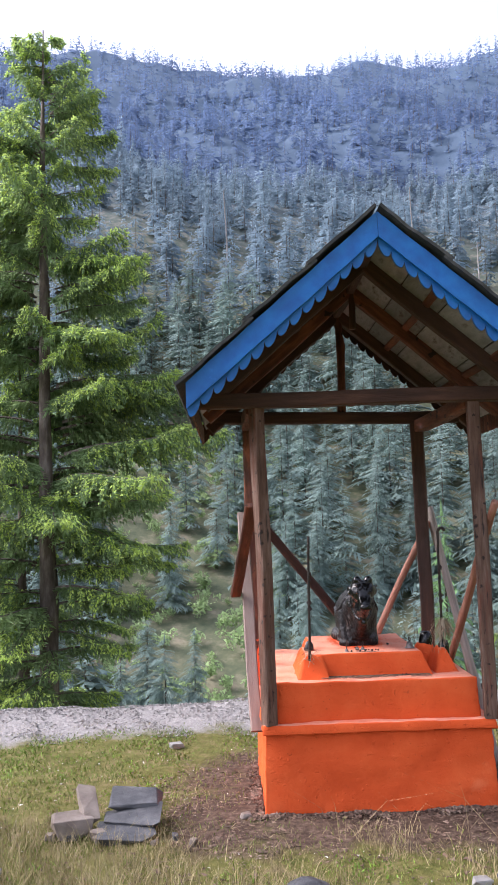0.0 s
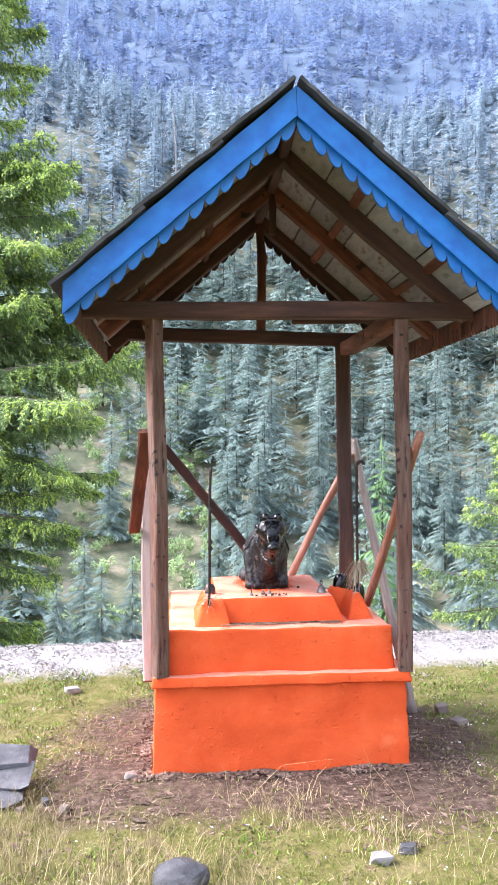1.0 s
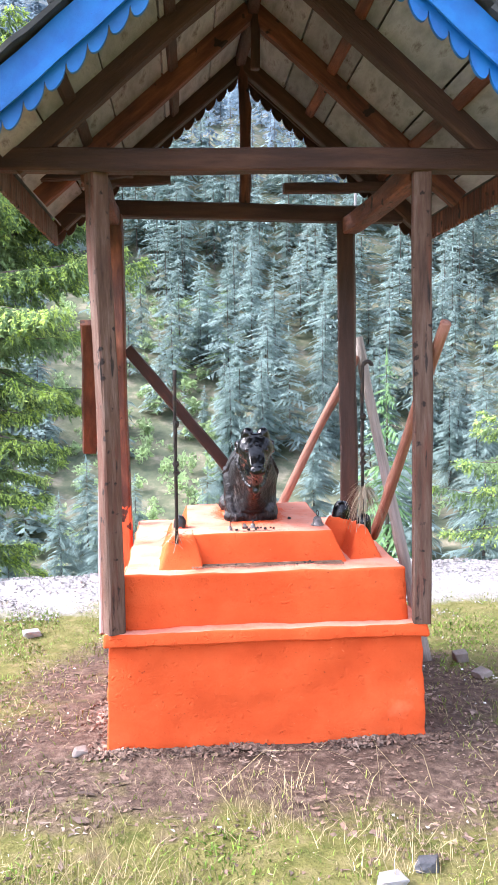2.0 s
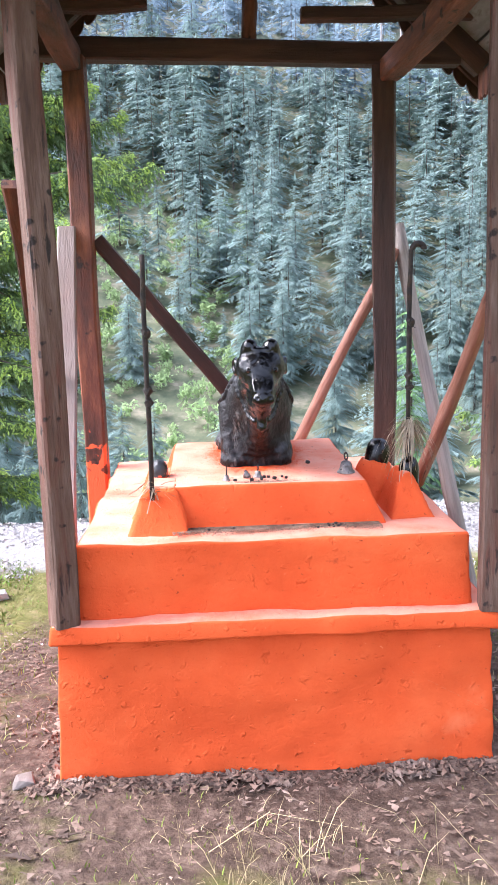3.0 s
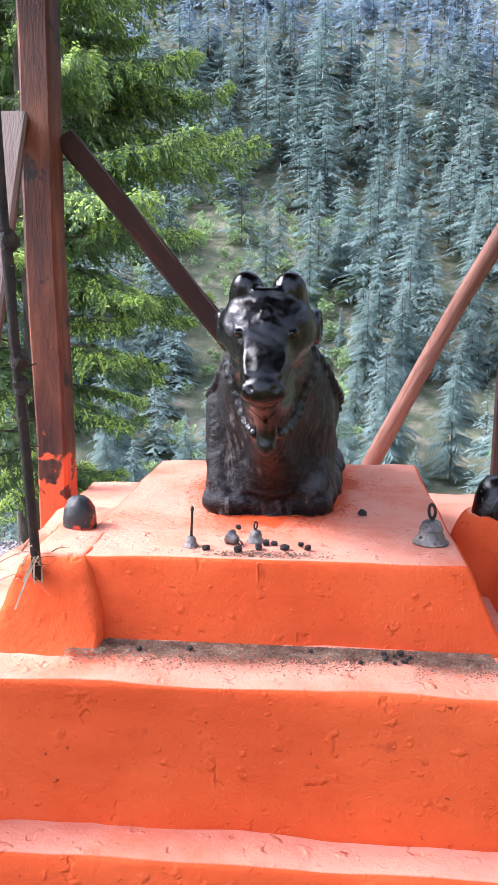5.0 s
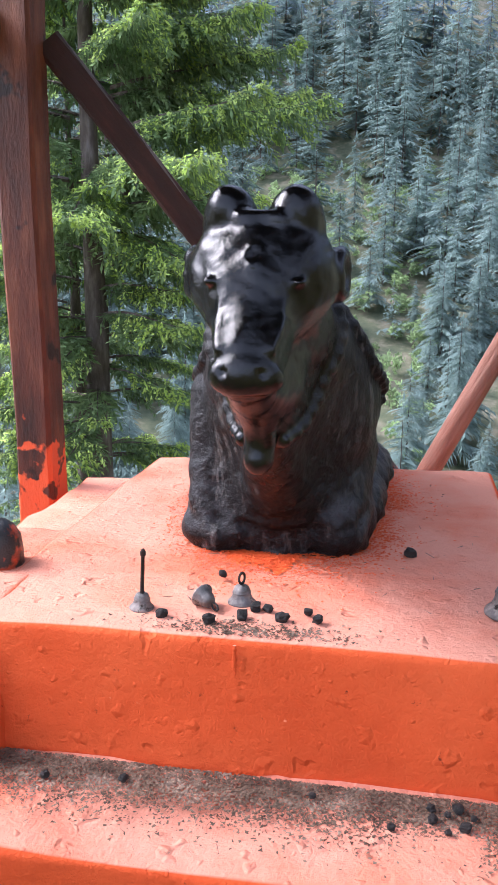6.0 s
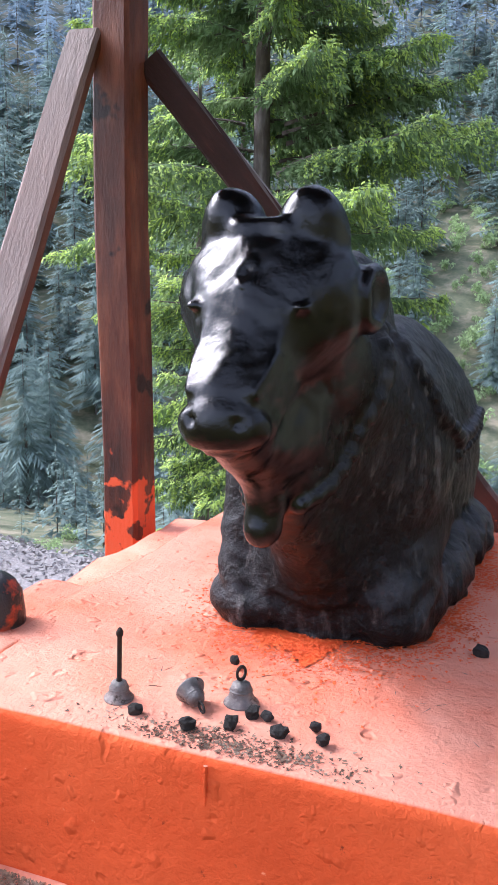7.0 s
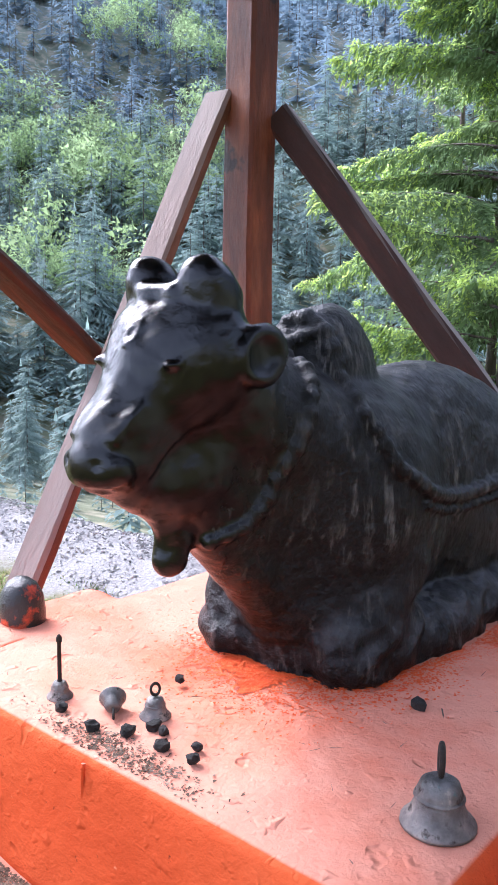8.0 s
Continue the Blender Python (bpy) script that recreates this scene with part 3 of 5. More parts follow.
timber("wall_plate", (0.64, 0.08, 2.26), (0.585, 1.23, 2.25), 0.08, 0.09, WOOD, 18)
timber("short_batten", (-0.93, 1.10, 2.455), (-0.36, 1.10, 2.455), 0.055, 0.05, WOOD_DARK, 19)
timber("short_batten", (0.22, 1.12, 2.425), (0.90, 1.12, 2.42), 0.055, 0.05, WOOD_DARK, 20)
timber("short_batten", (-0.97, 0.55, 2.36), (-0.52, 0.55, 2.36), 0.055, 0.05, WOOD_DARK, 21)
pole("king_post", (0.03, 1.262, 2.37), (0.028, 1.25, 3.08), 0.031, 0.026, WOOD, 22, "rough debarked stick", 0.006, 7)
pole("king_post", (0.035, 0.60, 2.83), (0.03, 0.60, 3.11), 0.022, 0.02, WOOD_DARK, 23, "", 0.004, 3)


def roof_z(u):
    return APEX_Z - SLOPE * abs(u - APEX_U)


for i, v in enumerate((0.035, 0.62, 1.255)):
    for s in (-1, 1):
        lo, hi = APEX_U + s * 0.965, APEX_U + s * 0.012
        timber("rafter", (lo, v, roof_z(lo) - 0.115), (hi, v, roof_z(hi) - 0.115), 0.065, 0.095, WOOD_DARK if i != 1 else WOOD, 30 + 2 * i + s, "", 0.0, 0.004)
for s in (-1, 1):
    for k, d in enumerate((0.36, 0.74)):
        u = APEX_U + s * d
        ang = math.atan(SLOPE) * s
        timber("purlin", (u, -0.40, roof_z(u) - 0.075), (u, 1.42, roof_z(u) - 0.075), 0.05, 0.035, WOOD if s > 0 else WOOD_DARK, 40 + k + s, "", ang, 0.004)
timber("ridge_beam", (APEX_U, -0.42, APEX_Z - 0.115), (APEX_U, 1.42, APEX_Z - 0.115), 0.05, 0.07, WOOD_DARK, 47)

# roof boards, seen grey from below, and the dark sheets on them
length = EAVE_U * math.sqrt(1 + SLOPE ** 2)
for s in (-1, 1):
    along_slope = Vector((s, 0, -SLOPE)).normalized()
    up = Vector((s * SLOPE, 0, 1)).normalized()
    r = random.Random(5 + s)
    d = 0.01
    while d < length - 0.03:
        w = min(r.uniform(0.24, 0.36), length - d)
        o = Vector((APEX_U, 0, APEX_Z)) + along_slope * d - up * 0.047
        bm = bmesh.new()
        bmesh.ops.create_cube(bm, size=1.0)
        l_ = BACK_V - FRONT_V - 0.05
        for vert in bm.verts:
            vert.co = Vector(((vert.co.x + 0.5) * (w - r.uniform(0.004, 0.012)), vert.co.y * l_, vert.co.z * 0.018))
        m = Matrix((( along_slope.x, 0, up.x, o.x), (0, 1, 0, (FRONT_V + BACK_V) / 2 + r.uniform(-0.01, 0.01)), (along_slope.z, 0, up.z, o.z), (0, 0, 0, 1)))
        part("roof_board", bm, BOARD_GREY, canopy, "", m)
        d += w
    # overlapping sheets in three courses
    for c in range(3):
        d0, d1 = c * length / 3 - (0.02 if c else 0.0), (c + 1) * length / 3 + (0.03 if c < 2 else 0.06)
        for q in range(3):
            v0 = FRONT_V - 0.05 + q * (BACK_V - FRONT_V + 0.07) / 3
            v1 = v0 + (BACK_V - FRONT_V + 0.07) / 3 + 0.02
            bm = bmesh.new()
            nx, ny = 10, 6
            grid = {}
            for lay in (0, 1):
                for a in range(nx + 1):
                    for b in range(ny + 1):
                        dd = d0 + (d1 - d0) * a / nx
                        vv = v0 + (v1 - v0) * b / ny
                        wav = 0.010 * noise.noise(Vector((dd * 5 + q, vv * 5, s * 3 + c)))
                        jag = 0.012 * noise.noise(Vector((dd * 14, q * 3 + s, c))) if b in (0, ny) else 0
                        p = Vector((APEX_U, 0, APEX_Z)) + along_slope * dd + up * (-0.008 + 0.016 * lay + 0.016 * (a / nx) * 0.6 + 0.004 * q + wav + 0.006 * (3 - c))
                        grid[lay, a, b] = bm.verts.new((p.x, vv + jag, p.z))
            for a in range(nx):
                for b in range(ny):
                    bm.faces.new((grid[1, a, b], grid[1, a + 1, b], grid[1, a + 1, b + 1], grid[1, a, b + 1]))
                    bm.faces.new((grid[0, a, b], grid[0, a, b + 1], grid[0, a + 1, b + 1], grid[0, a + 1, b]))
            for a in range(nx):
                bm.faces.new((grid[0, a, 0], grid[0, a + 1, 0], grid[1, a + 1, 0], grid[1, a, 0]))
                bm.faces.new((grid[0, a, ny], grid[1, a, ny], grid[1, a + 1, ny], grid[0, a + 1, ny]))
            for b in range(ny):
                bm.faces.new((grid[0, 0, b], grid[1, 0, b], grid[1, 0, b + 1], grid[0, 0, b + 1]))
                bm.faces.new((grid[0, nx, b], grid[0, nx, b + 1], grid[1, nx, b + 1], grid[1, nx, b]))
            bmesh.ops.recalc_face_normals(bm, faces=bm.faces)
            part("roof_sheet", bm, ROOF_TOP, canopy, "dark tarred roof sheet")


def scallop_board(length_, top, depth, pitch, thick, skew=0.0, teeth=0.5):
    """A board along +x whose lower edge is a row of half rounds; skew shears the ends plumb."""
    n = max(1, round(length_ / pitch))
    p = length_ / n
    outline = [(0.0, top), (0.0, 0.0)]
    for k in range(n):
        for j in range(9):
            a = math.pi * j / 8
            outline.append((k * p + p / 2 - math.cos(a) * p / 2 * 0.96, -math.sin(a) * depth * (1 + 0.06 * math.sin(k * 2.3))))
    outline += [(length_, 0.0), (length_, top)]
    bm = bmesh.new()
    fr = [bm.verts.new((x, -thick / 2, z + skew * x)) for x, z in outline]
    bk = [bm.verts.new((x, thick / 2, z + skew * x)) for x, z in outline]
    # strips from each lower point to the straight top edge
    tf = [bm.verts.new((x, -thick / 2, top + skew * x)) for x, z in outline[2:-2]]
    tb = [bm.verts.new((x, thick / 2, top + skew * x)) for x, z in outline[2:-2]]
    lowf, lowb = fr[1:-1], bk[1:-1]
    topf, topb = [fr[0], *tf, fr[-1]], [bk[0], *tb, bk[-1]]
    for k in range(len(lowf) - 1):
        bm.faces.new((lowf[k], lowf[k + 1], topf[k + 1], topf[k]))
        bm.faces.new((lowb[k + 1], lowb[k], topb[k], topb[k + 1]))
        bm.faces.new((lowf[k + 1], lowf[k], lowb[k], lowb[k + 1]))
        bm.faces.new((topf[k], topf[k + 1], topb[k + 1], topb[k]))
    bm.faces.new((lowf[0], topf[0], topb[0], lowb[0]))
    bm.faces.new((topf[-1], lowf[-1], lowb[-1], topb[-1]))
    bmesh.ops.remove_doubles(bm, verts=bm.verts, dist=1e-5)
    return bm


def plain_board(length_, z0, z1, thick, skew):
    bm = bmesh.new()
    n = 16
    prev = None
    for k in range(n + 1):
        x = length_ * k / n
        w = 0.002 * math.sin(k * 1.9)
        ring = [bm.verts.new((x, y, z + skew * x + w)) for y, z in ((-thick / 2, z0), (thick / 2, z0), (thick / 2, z1), (-thick / 2, z1))]
        if prev:
            for j in range(4):
                bm.faces.new((prev[j], prev[(j + 1) % 4], ring[(j + 1) % 4], ring[j]))
        else:
            bm.faces.new(ring[::-1])
        prev = ring
    bm.faces.new(prev)
    bmesh.ops.recalc_face_normals(bm, faces=bm.faces)
    return bm


for s in (-1, 1):
    flip = Matrix.Scale(-1, 4, (1, 0, 0)) if s < 0 else Matrix.Identity(4)

    def gable(name, bm, mat, v, z, label="", on=None):
        bm.transform(flip)
        if s < 0:
            bmesh.ops.reverse_faces(bm, faces=bm.faces)
        m = Matrix.Translation((APEX_U + s * 0.001, v, z))
        return part(name, bm, mat, on or canopy, label, on.matrix_basis.inverted() @ m if on else m)

    board = gable("bargeboard", plain_board(EAVE_U, -0.135, -0.012, 0.024, -SLOPE), BLUE, FRONT_V, APEX_Z, "blue painted bargeboard")
    gable("scalloped_trim", scallop_board(EAVE_U - 0.005, 0.05, 0.05, 0.0685, 0.016, -SLOPE), BLUE, FRONT_V - 0.014 + 0.028, APEX_Z - 0.165, "blue scalloped trim", board)
    gable("batten_strip", plain_board(EAVE_U, -0.152, -0.112, 0.012, -SLOPE), BLUE, FRONT_V - 0.019, APEX_Z, "", board)
    board = gable("bargeboard", plain_board(EAVE_U, -0.105, -0.012, 0.022, -SLOPE), WOOD_DARK, BACK_V, APEX_Z)
    gable("scalloped_trim", scallop_board(EAVE_U - 0.005, 0.04, 0.035, 0.06, 0.014, -SLOPE), WOOD_DARK, BACK_V + 0.02, APEX_Z - 0.125, "dark scalloped trim", board)
    gable("outer_bargeboard", plain_board(EAVE_U + 0.01, -0.125, -0.012, 0.012, -SLOPE), BLUE, BACK_V + 0.036, APEX_Z, "blue painted outer board", board)
    # fascia with small teeth along the eave
    bm = scallop_board(BACK_V - FRONT_V - 0.03, 0.085, 0.028, 0.042, 0.014)
    u = APEX_U + s * (EAVE_U - 0.015)
    part("eave_fascia", bm, WOOD_GREY if s < 0 else WOOD, canopy, "eave board with a toothed lower edge", Matrix.Translation((u, FRONT_V + 0.018, roof_z(u) - 0.135)) @ Matrix.Rotation(math.pi / 2, 4, 'Z'))

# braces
timber("side_brace", at(-0.705, 0.42, 0.32), at(-0.81, 1.18, 1.65), 0.03, 0.075, WOOD_PLANK, 50, "weathered plank brace, pale grey on its upper side", 1.57, 0.004)
timber("side_brace", at(-0.688, 0.08, 1.68), at(-0.842, 0.87, 1.10), 0.03, 0.07, WOOD, 51, "", 1.57, 0.004)
timber("back_brace", at(-0.705, 1.25, 1.61), at(0.085, 1.455, 0.61), 0.06, 0.045, WOOD_BRACE, 52, "dark diagonal brace with a pale upper edge", 1.57, 0.003)
pole("back_brace", at(0.06, 1.42, 0.62), at(0.56, 1.44, 1.55), 0.026, 0.022, POLE_RED, 53, "debarked reddish pole")
pole("side_brace", at(0.89, 1.22, -0.15), at(0.565, 1.455, 1.66), 0.034, 0.026, WOOD_PALE, 54, "silver-grey weathered pole")
pole("side_brace", at(0.565, 0.99, 0.63), at(0.715, 0.03, 1.66), 0.026, 0.022, POLE_RED, 55, "debarked reddish pole")


# ---- statue: blended solids, one skin ----
def smin(a, b, k):
    h = np.clip(0.5 + 0.5 * (b - a) / k, 0, 1)
    return b + (a - b) * h - k * h * (1 - h)


def ellipsoid(P, c, r, tilt=0.0):
    q = P - np.array(c)
    if tilt:
        ct, st = math.cos(tilt), math.sin(tilt)
        q = np.stack([q[..., 0], ct * q[..., 1] + st * q[..., 2], -st * q[..., 1] + ct * q[..., 2]], -1)
    r = np.array(r)
    k0 = np.linalg.norm(q / r, axis=-1)
    k1 = np.linalg.norm(q / (r * r), axis=-1)
    return k0 * (k0 - 1) / np.maximum(k1, 1e-6)


def capsule(P, a, b, ra, rb):
    a, b = np.array(a), np.array(b)
    ab = b - a
    t = np.clip(((P - a) @ ab) / (ab @ ab), 0, 1)
    return np.linalg.norm(P - a - t[..., None] * ab, axis=-1) - (ra + (rb - ra) * t)


def bull(P):
    """Signed distance of a kneeling bull; x across, -y ahead, z up from its base."""
    X = np.abs(P[..., 0])
    M = P.copy()
    M[..., 0] = X                                           # mirrored space
    d = ellipsoid(P, (0, 0.772, 0.166), (0.0955, 0.272, 0.170), 0.058)
    d = smin(d, ellipsoid(P, (0, 0.60, 0.167), (0.114, 0.12, 0.147)), 0.05)
    d = smin(d, ellipsoid(P, (0, 0.915, 0.147), (0.109, 0.172, 0.138), 0.128), 0.05)
    d = smin(d, capsule(P, (0, 0.41, 0.304), (0, 0.594, 0.2145), 0.067, 0.105), 0.05)   # neck
    d = smin(d, ellipsoid(P, (0, 0.586, 0.317), (0.050, 0.073, 0.090), 0.228), 0.010)   # hump
    d = smin(d, capsule(P, (0, 0.345, 0.215), (0, 0.52, 0.08), 0.017, 0.05), 0.03)      # dewlap
    d = smin(d, capsule(P, (0, 0.355, 0.24), (0, 0.49, 0.19), 0.034, 0.06), 0.03)       # throat
    d = smin(d, capsule(P, (0, 0.341, 0.180), (0, 0.338, 0.163), 0.013, 0.017), 0.010)
    d = smin(d, capsule(P, (0, 0.318, 0.225), (0, 0.348, 0.178), 0.016, 0.013), 0.015)  # skin from the chin
    # head
    h = ellipsoid(P, (0, 0.3514, 0.352), (0.079, 0.058, 0.065))
    h = smin(h, capsule(P, (0, 0.318, 0.322), (0, 0.260, 0.268), 0.045, 0.028), 0.03)
    h = smin(h, ellipsoid(P, (0, 0.2527, 0.262), (0.0355, 0.023, 0.0225), -0.5), 0.006)
    h = smin(h, capsule(P, (0, 0.2936, 0.243), (0, 0.355, 0.25), 0.0254, 0.042), 0.025)  # jaw
    # flat-fronted face, from the forehead to the nose
    sv, sz = P[..., 1] - 0.314, P[..., 2] - 0.384
    s = -0.65 * sv - 0.76 * sz
    b = 0.76 * sv - 0.65 * sz
    t = np.clip(s / 0.125, 0, 1)
    b = b - 0.20 * np.maximum(X - 0.010, 0)
    q = np.stack([X - (0.046 - 0.022 * t - 0.008 * np.exp(-((s - 0.05) / 0.02) ** 2)), np.abs(b - 0.034) - 0.024, np.abs(s - 0.06) - 0.057], -1)
    face = np.linalg.norm(np.maximum(q, 0), axis=-1) + np.minimum(q.max(-1), 0) - 0.004
    h = smin(h, face, 0.005)
    h = -smin(-h, ellipsoid(M, (0.057, 0.284, 0.347), (0.008, 0.016, 0.0055)), 0.006)   # eye socket
    h = smin(h, ellipsoid(M, (0.0435, 0.298, 0.3475), (0.0075, 0.011, 0.0042)), 0.003)   # eye
    h = np.maximum(h, -(ellipsoid(M, (0.019, 0.229, 0.268), (0.007, 0.010, 0.005))))    # nostril
    mouth = np.maximum(np.abs(P[..., 2] - 0.243 - 0.25 * (P[..., 1] - 0.24)) - 0.0025, P[..., 1] - 0.272)
    h = np.maximum(h, -np.maximum(mouth, -(h + 0.0022)))
    h = smin(h, ellipsoid(M, (0.0335, 0.354, 0.401), (0.0295, 0.029, 0.044), 0.446), 0.005)   # horn
    h = smin(h, capsule(M, (0.0, 0.326, 0.406), (0.018, 0.326, 0.406), 0.011, 0.011), 0.004)
    ear = ellipsoid(M, (0.077, 0.374, 0.355), (0.014, 0.033, 0.029), 0.3)
    ear = np.maximum(ear, -ellipsoid(M, (0.092, 0.368, 0.355), (0.014, 0.024, 0.020), 0.3))
    h = smin(h, ear, 0.006)
    d = smin(d, h, 0.02)
    # forehead mark: a raised, open loop
    q = P - np.array((0, 0.284, 0.378))
    rr = np.sqrt((q[..., 0] / 0.6) ** 2 + (0.6 * q[..., 1] + 0.8 * q[..., 2]) ** 2)
    d = np.where((np.abs(rr - 0.012) < 0.0035) & (P[..., 1] < 0.33) & (P[..., 2] > 0.33), d - 0.002, d)
    # legs: one knee raised, the other folded under
    d = smin(d, capsule(P, (-0.099, 0.585, 0.195), (-0.094, 0.534, 0.025), 0.035, 0.034), 0.010)
    d = smin(d, ellipsoid(P, (-0.080, 0.535, 0.018), (0.050, 0.045, 0.036)), 0.010)
    d = smin(d, capsule(P, (0.077, 0.62, 0.116), (0.074, 0.565, 0.062), 0.043, 0.038), 0.012)
    d = smin(d, ellipsoid(P, (0.072, 0.585, 0.030), (0.047, 0.092, 0.064)), 0.006)
    d = smin(d, ellipsoid(P, (0.086, 0.72, 0.02), (0.048, 0.12, 0.046)), 0.006)
    d = smin(d, ellipsoid(P, (0, 0.552, 0.06), (0.094, 0.058, 0.11)), 0.02)
    d = smin(d, ellipsoid(M, (0.070, 0.878, 0.09), (0.037, 0.13, 0.095)), 0.015)        # haunches
    d = smin(d, ellipsoid(M, (0.090, 0.88, 0.025), (0.050, 0.13, 0.05)), 0.008)
    d = smin(d, ellipsoid(P, (0, 0.753, -0.002), (0.1115, 0.248, 0.036)), 0.02)
    return np.maximum(d, -P[..., 2] - 0.004)


def on_skin(start, way):
    """Walks from start along way to where the bull's skin ends."""
    p, w = np.array(start, float), np.array(way, float)
    w /= np.linalg.norm(w)
    ts = np.linspace(0, 0.25, 250)
    pts = p + ts[:, None] * w
    d = bull(pts)
    k = np.argmax(d > 0)
    return pts[k] if d[k] > 0 else pts[-1]


def surface_nets(f, lo, hi, step):
    n = [int(math.ceil((b - a) / step)) + 1 for a, b in zip(lo, hi)]
    ax = [a + step * np.arange(k) for a, k in zip(lo, n)]
    G = np.stack(np.meshgrid(*ax, indexing='ij'), -1)
    D = f(G)
    S = D < 0
    c = [k - 1 for k in n]
    cnt = np.zeros(c)
    tot = np.zeros((*c, 3))
    corners = [(i, j, k) for i in (0, 1) for j in (0, 1) for k in (0, 1)]

    def sub(A, o):
        return A[o[0]:o[0] + c[0], o[1]:o[1] + c[1], o[2]:o[2] + c[2]]
    for a in corners:
        for axis in range(3):
            if a[axis]:
                continue
            b = list(a)
            b[axis] = 1
            da, db = sub(D, a), sub(D, b)
            cross = (da < 0) != (db < 0)
            t = np.where(cross, da / np.where(cross, da - db, 1), 0)
            p = np.array(a, float) + 0 * tot
            p[..., axis] = t
            tot += p * cross[..., None]
            cnt += cross
    live = cnt > 0
    idx = -np.ones(c, int)
    idx[live] = np.arange(live.sum())
    base = np.stack(np.meshgrid(*[a[:-1] for a in ax], indexing='ij'), -1)
    verts = base[live] + step * tot[live] / cnt[live][:, None]
    faces = []
    for axis in range(3):
        u, v = (axis + 1) % 3, (axis + 2) % 3
        s0 = [slice(1, -1)] * 3
        s0[axis] = slice(0, -1)
        s1 = list(s0)
        s1[axis] = slice(1, None)
        A, B = S[tuple(s0)], S[tuple(s1)]
        w = np.argwhere(A != B)
        flip = A[tuple(w.T)]
        o = np.array([1, 1, 1])
        o[axis] = 0
        cell = w + o
        eu, ev = np.eye(3, dtype=int)[u], np.eye(3, dtype=int)[v]
        q = [idx[tuple((cell - da * eu - db * ev).T)] for da, db in ((0, 0), (1, 0), (1, 1), (0, 1))]
        quad = np.stack(q, -1)
        quad[~flip] = quad[~flip][:, ::-1]
        faces.append(quad[(quad >= 0).all(1)])
    return verts, np.concatenate(faces)


def build_statue():
    extra = []                                              # beads and ropes: (centre, radius)
    def cord(way, thick, gap, fringe=0.0):
        """A twisted cord laid on both flanks through places (ahead, up)."""
        for s in (-1, 1):
            run, k = 0.0, 0
            for (v0, z0), (v1, z1) in zip(way, way[1:]):
                seg = math.hypot(v1 - v0, z1 - z0)
                while run < seg:
                    v, z = v0 + (v1 - v0) * run / seg, z0 + (z1 - z0) * run / seg
                    extra.append((on_skin((0, v, z), (s, 0, 0)), thick * (1.0 if k % 2 else 0.78)))
                    if fringe and v > fringe:
                        extra.append((on_skin((0, v, z - 0.017), (s, 0, 0)), 0.0062 if k % 2 else 0.0035))
                    run, k = run + gap, k + 1
                run -= seg

    cord([(0.53, 0.372), (0.49, 0.345), (0.46, 0.314), (0.442, 0.28), (0.429, 0.25), (0.42, 0.215), (0.40, 0.19), (0.365, 0.178)], 0.0095, 0.0085)
    cord([(0.54, 0.383), (0.546, 0.34), (0.538, 0.29), (0.56, 0.237), (0.617, 0.203), (0.70, 0.182), (0.754, 0.176), (0.83, 0.182), (0.92, 0.20)], 0.0098, 0.0085, 0.60)
    for k in range(16):
        a = math.pi * k / 15
        extra.append((on_skin((0, 0.545, 0.33), (math.cos(a), -0.15, math.sin(a))), 0.009 + 0.002 * (k % 2)))

    extra = [(np.array(c) + 0.001 * (np.array(c) - np.array((0, c[1] + 0.02, 0.22))) / np.linalg.norm(np.array(c) - np.array((0, c[1] + 0.02, 0.22))), r) for c, r in extra]

    def whole(P):
        d = bull(P)
        d += 0.0016 * np.sin(P[..., 0] * 70 + 3 * np.sin(P[..., 2] * 33)) * np.sin(P[..., 1] * 58 + 2 * np.sin(P[..., 0] * 41)) * np.sin(P[..., 2] * 66)
        d += 0.0014 * np.clip(1.4 - P[..., 2] / 0.16, 0, 1) * np.sin(P[..., 0] * 150 + 2 * np.sin(P[..., 1] * 60)) * np.sin(P[..., 1] * 130 + 2 * np.sin(P[..., 2] * 40))
        d += 0.0009 * np.sin(P[..., 0] * 190 + 3 * np.sin(P[..., 2] * 90)) * np.sin(P[..., 1] * 175) * np.sin(P[..., 2] * 160 + 2 * np.sin(P[..., 1] * 70))
        hewn = np.clip(1.3 - P[..., 2] / 0.085, 0, 1)       # the base is left rough
        d += 0.0035 * hewn * np.abs(np.sin(P[..., 0] * 95 + 4 * np.sin(P[..., 1] * 37 + 1))) * np.sin(P[..., 1] * 88 + 3 * np.sin(P[..., 2] * 70))
        lo = P[0, 0, 0]
        for c, r in extra:
            i = np.clip(((np.array(c) - lo) / STEP).astype(int), 6, None)
            sl = tuple(slice(max(0, k - 6), k + 7) for k in i)
            d[sl] = smin(d[sl], np.linalg.norm(P[sl] - c, axis=-1) - r, 0.002)
        return d
    STEP = 0.0036
    v, f = surface_nets(whole, (-0.17, 0.185, -0.012), (0.17, 1.09, 0.46), STEP)
    me = mesh_from("bull_statue", v, f, STATUE, True)
    tagged(put("bull_statue", me, None, SHRINE @ pose(-0.01, 0, 0.797)), "kneeling bull carved in glossy oiled black stone", "statue")


build_statue()
# ---- small things on the plinth ----
def on_ledge(x, y, z=0.799):
    return Matrix.Translation((x, y, z))


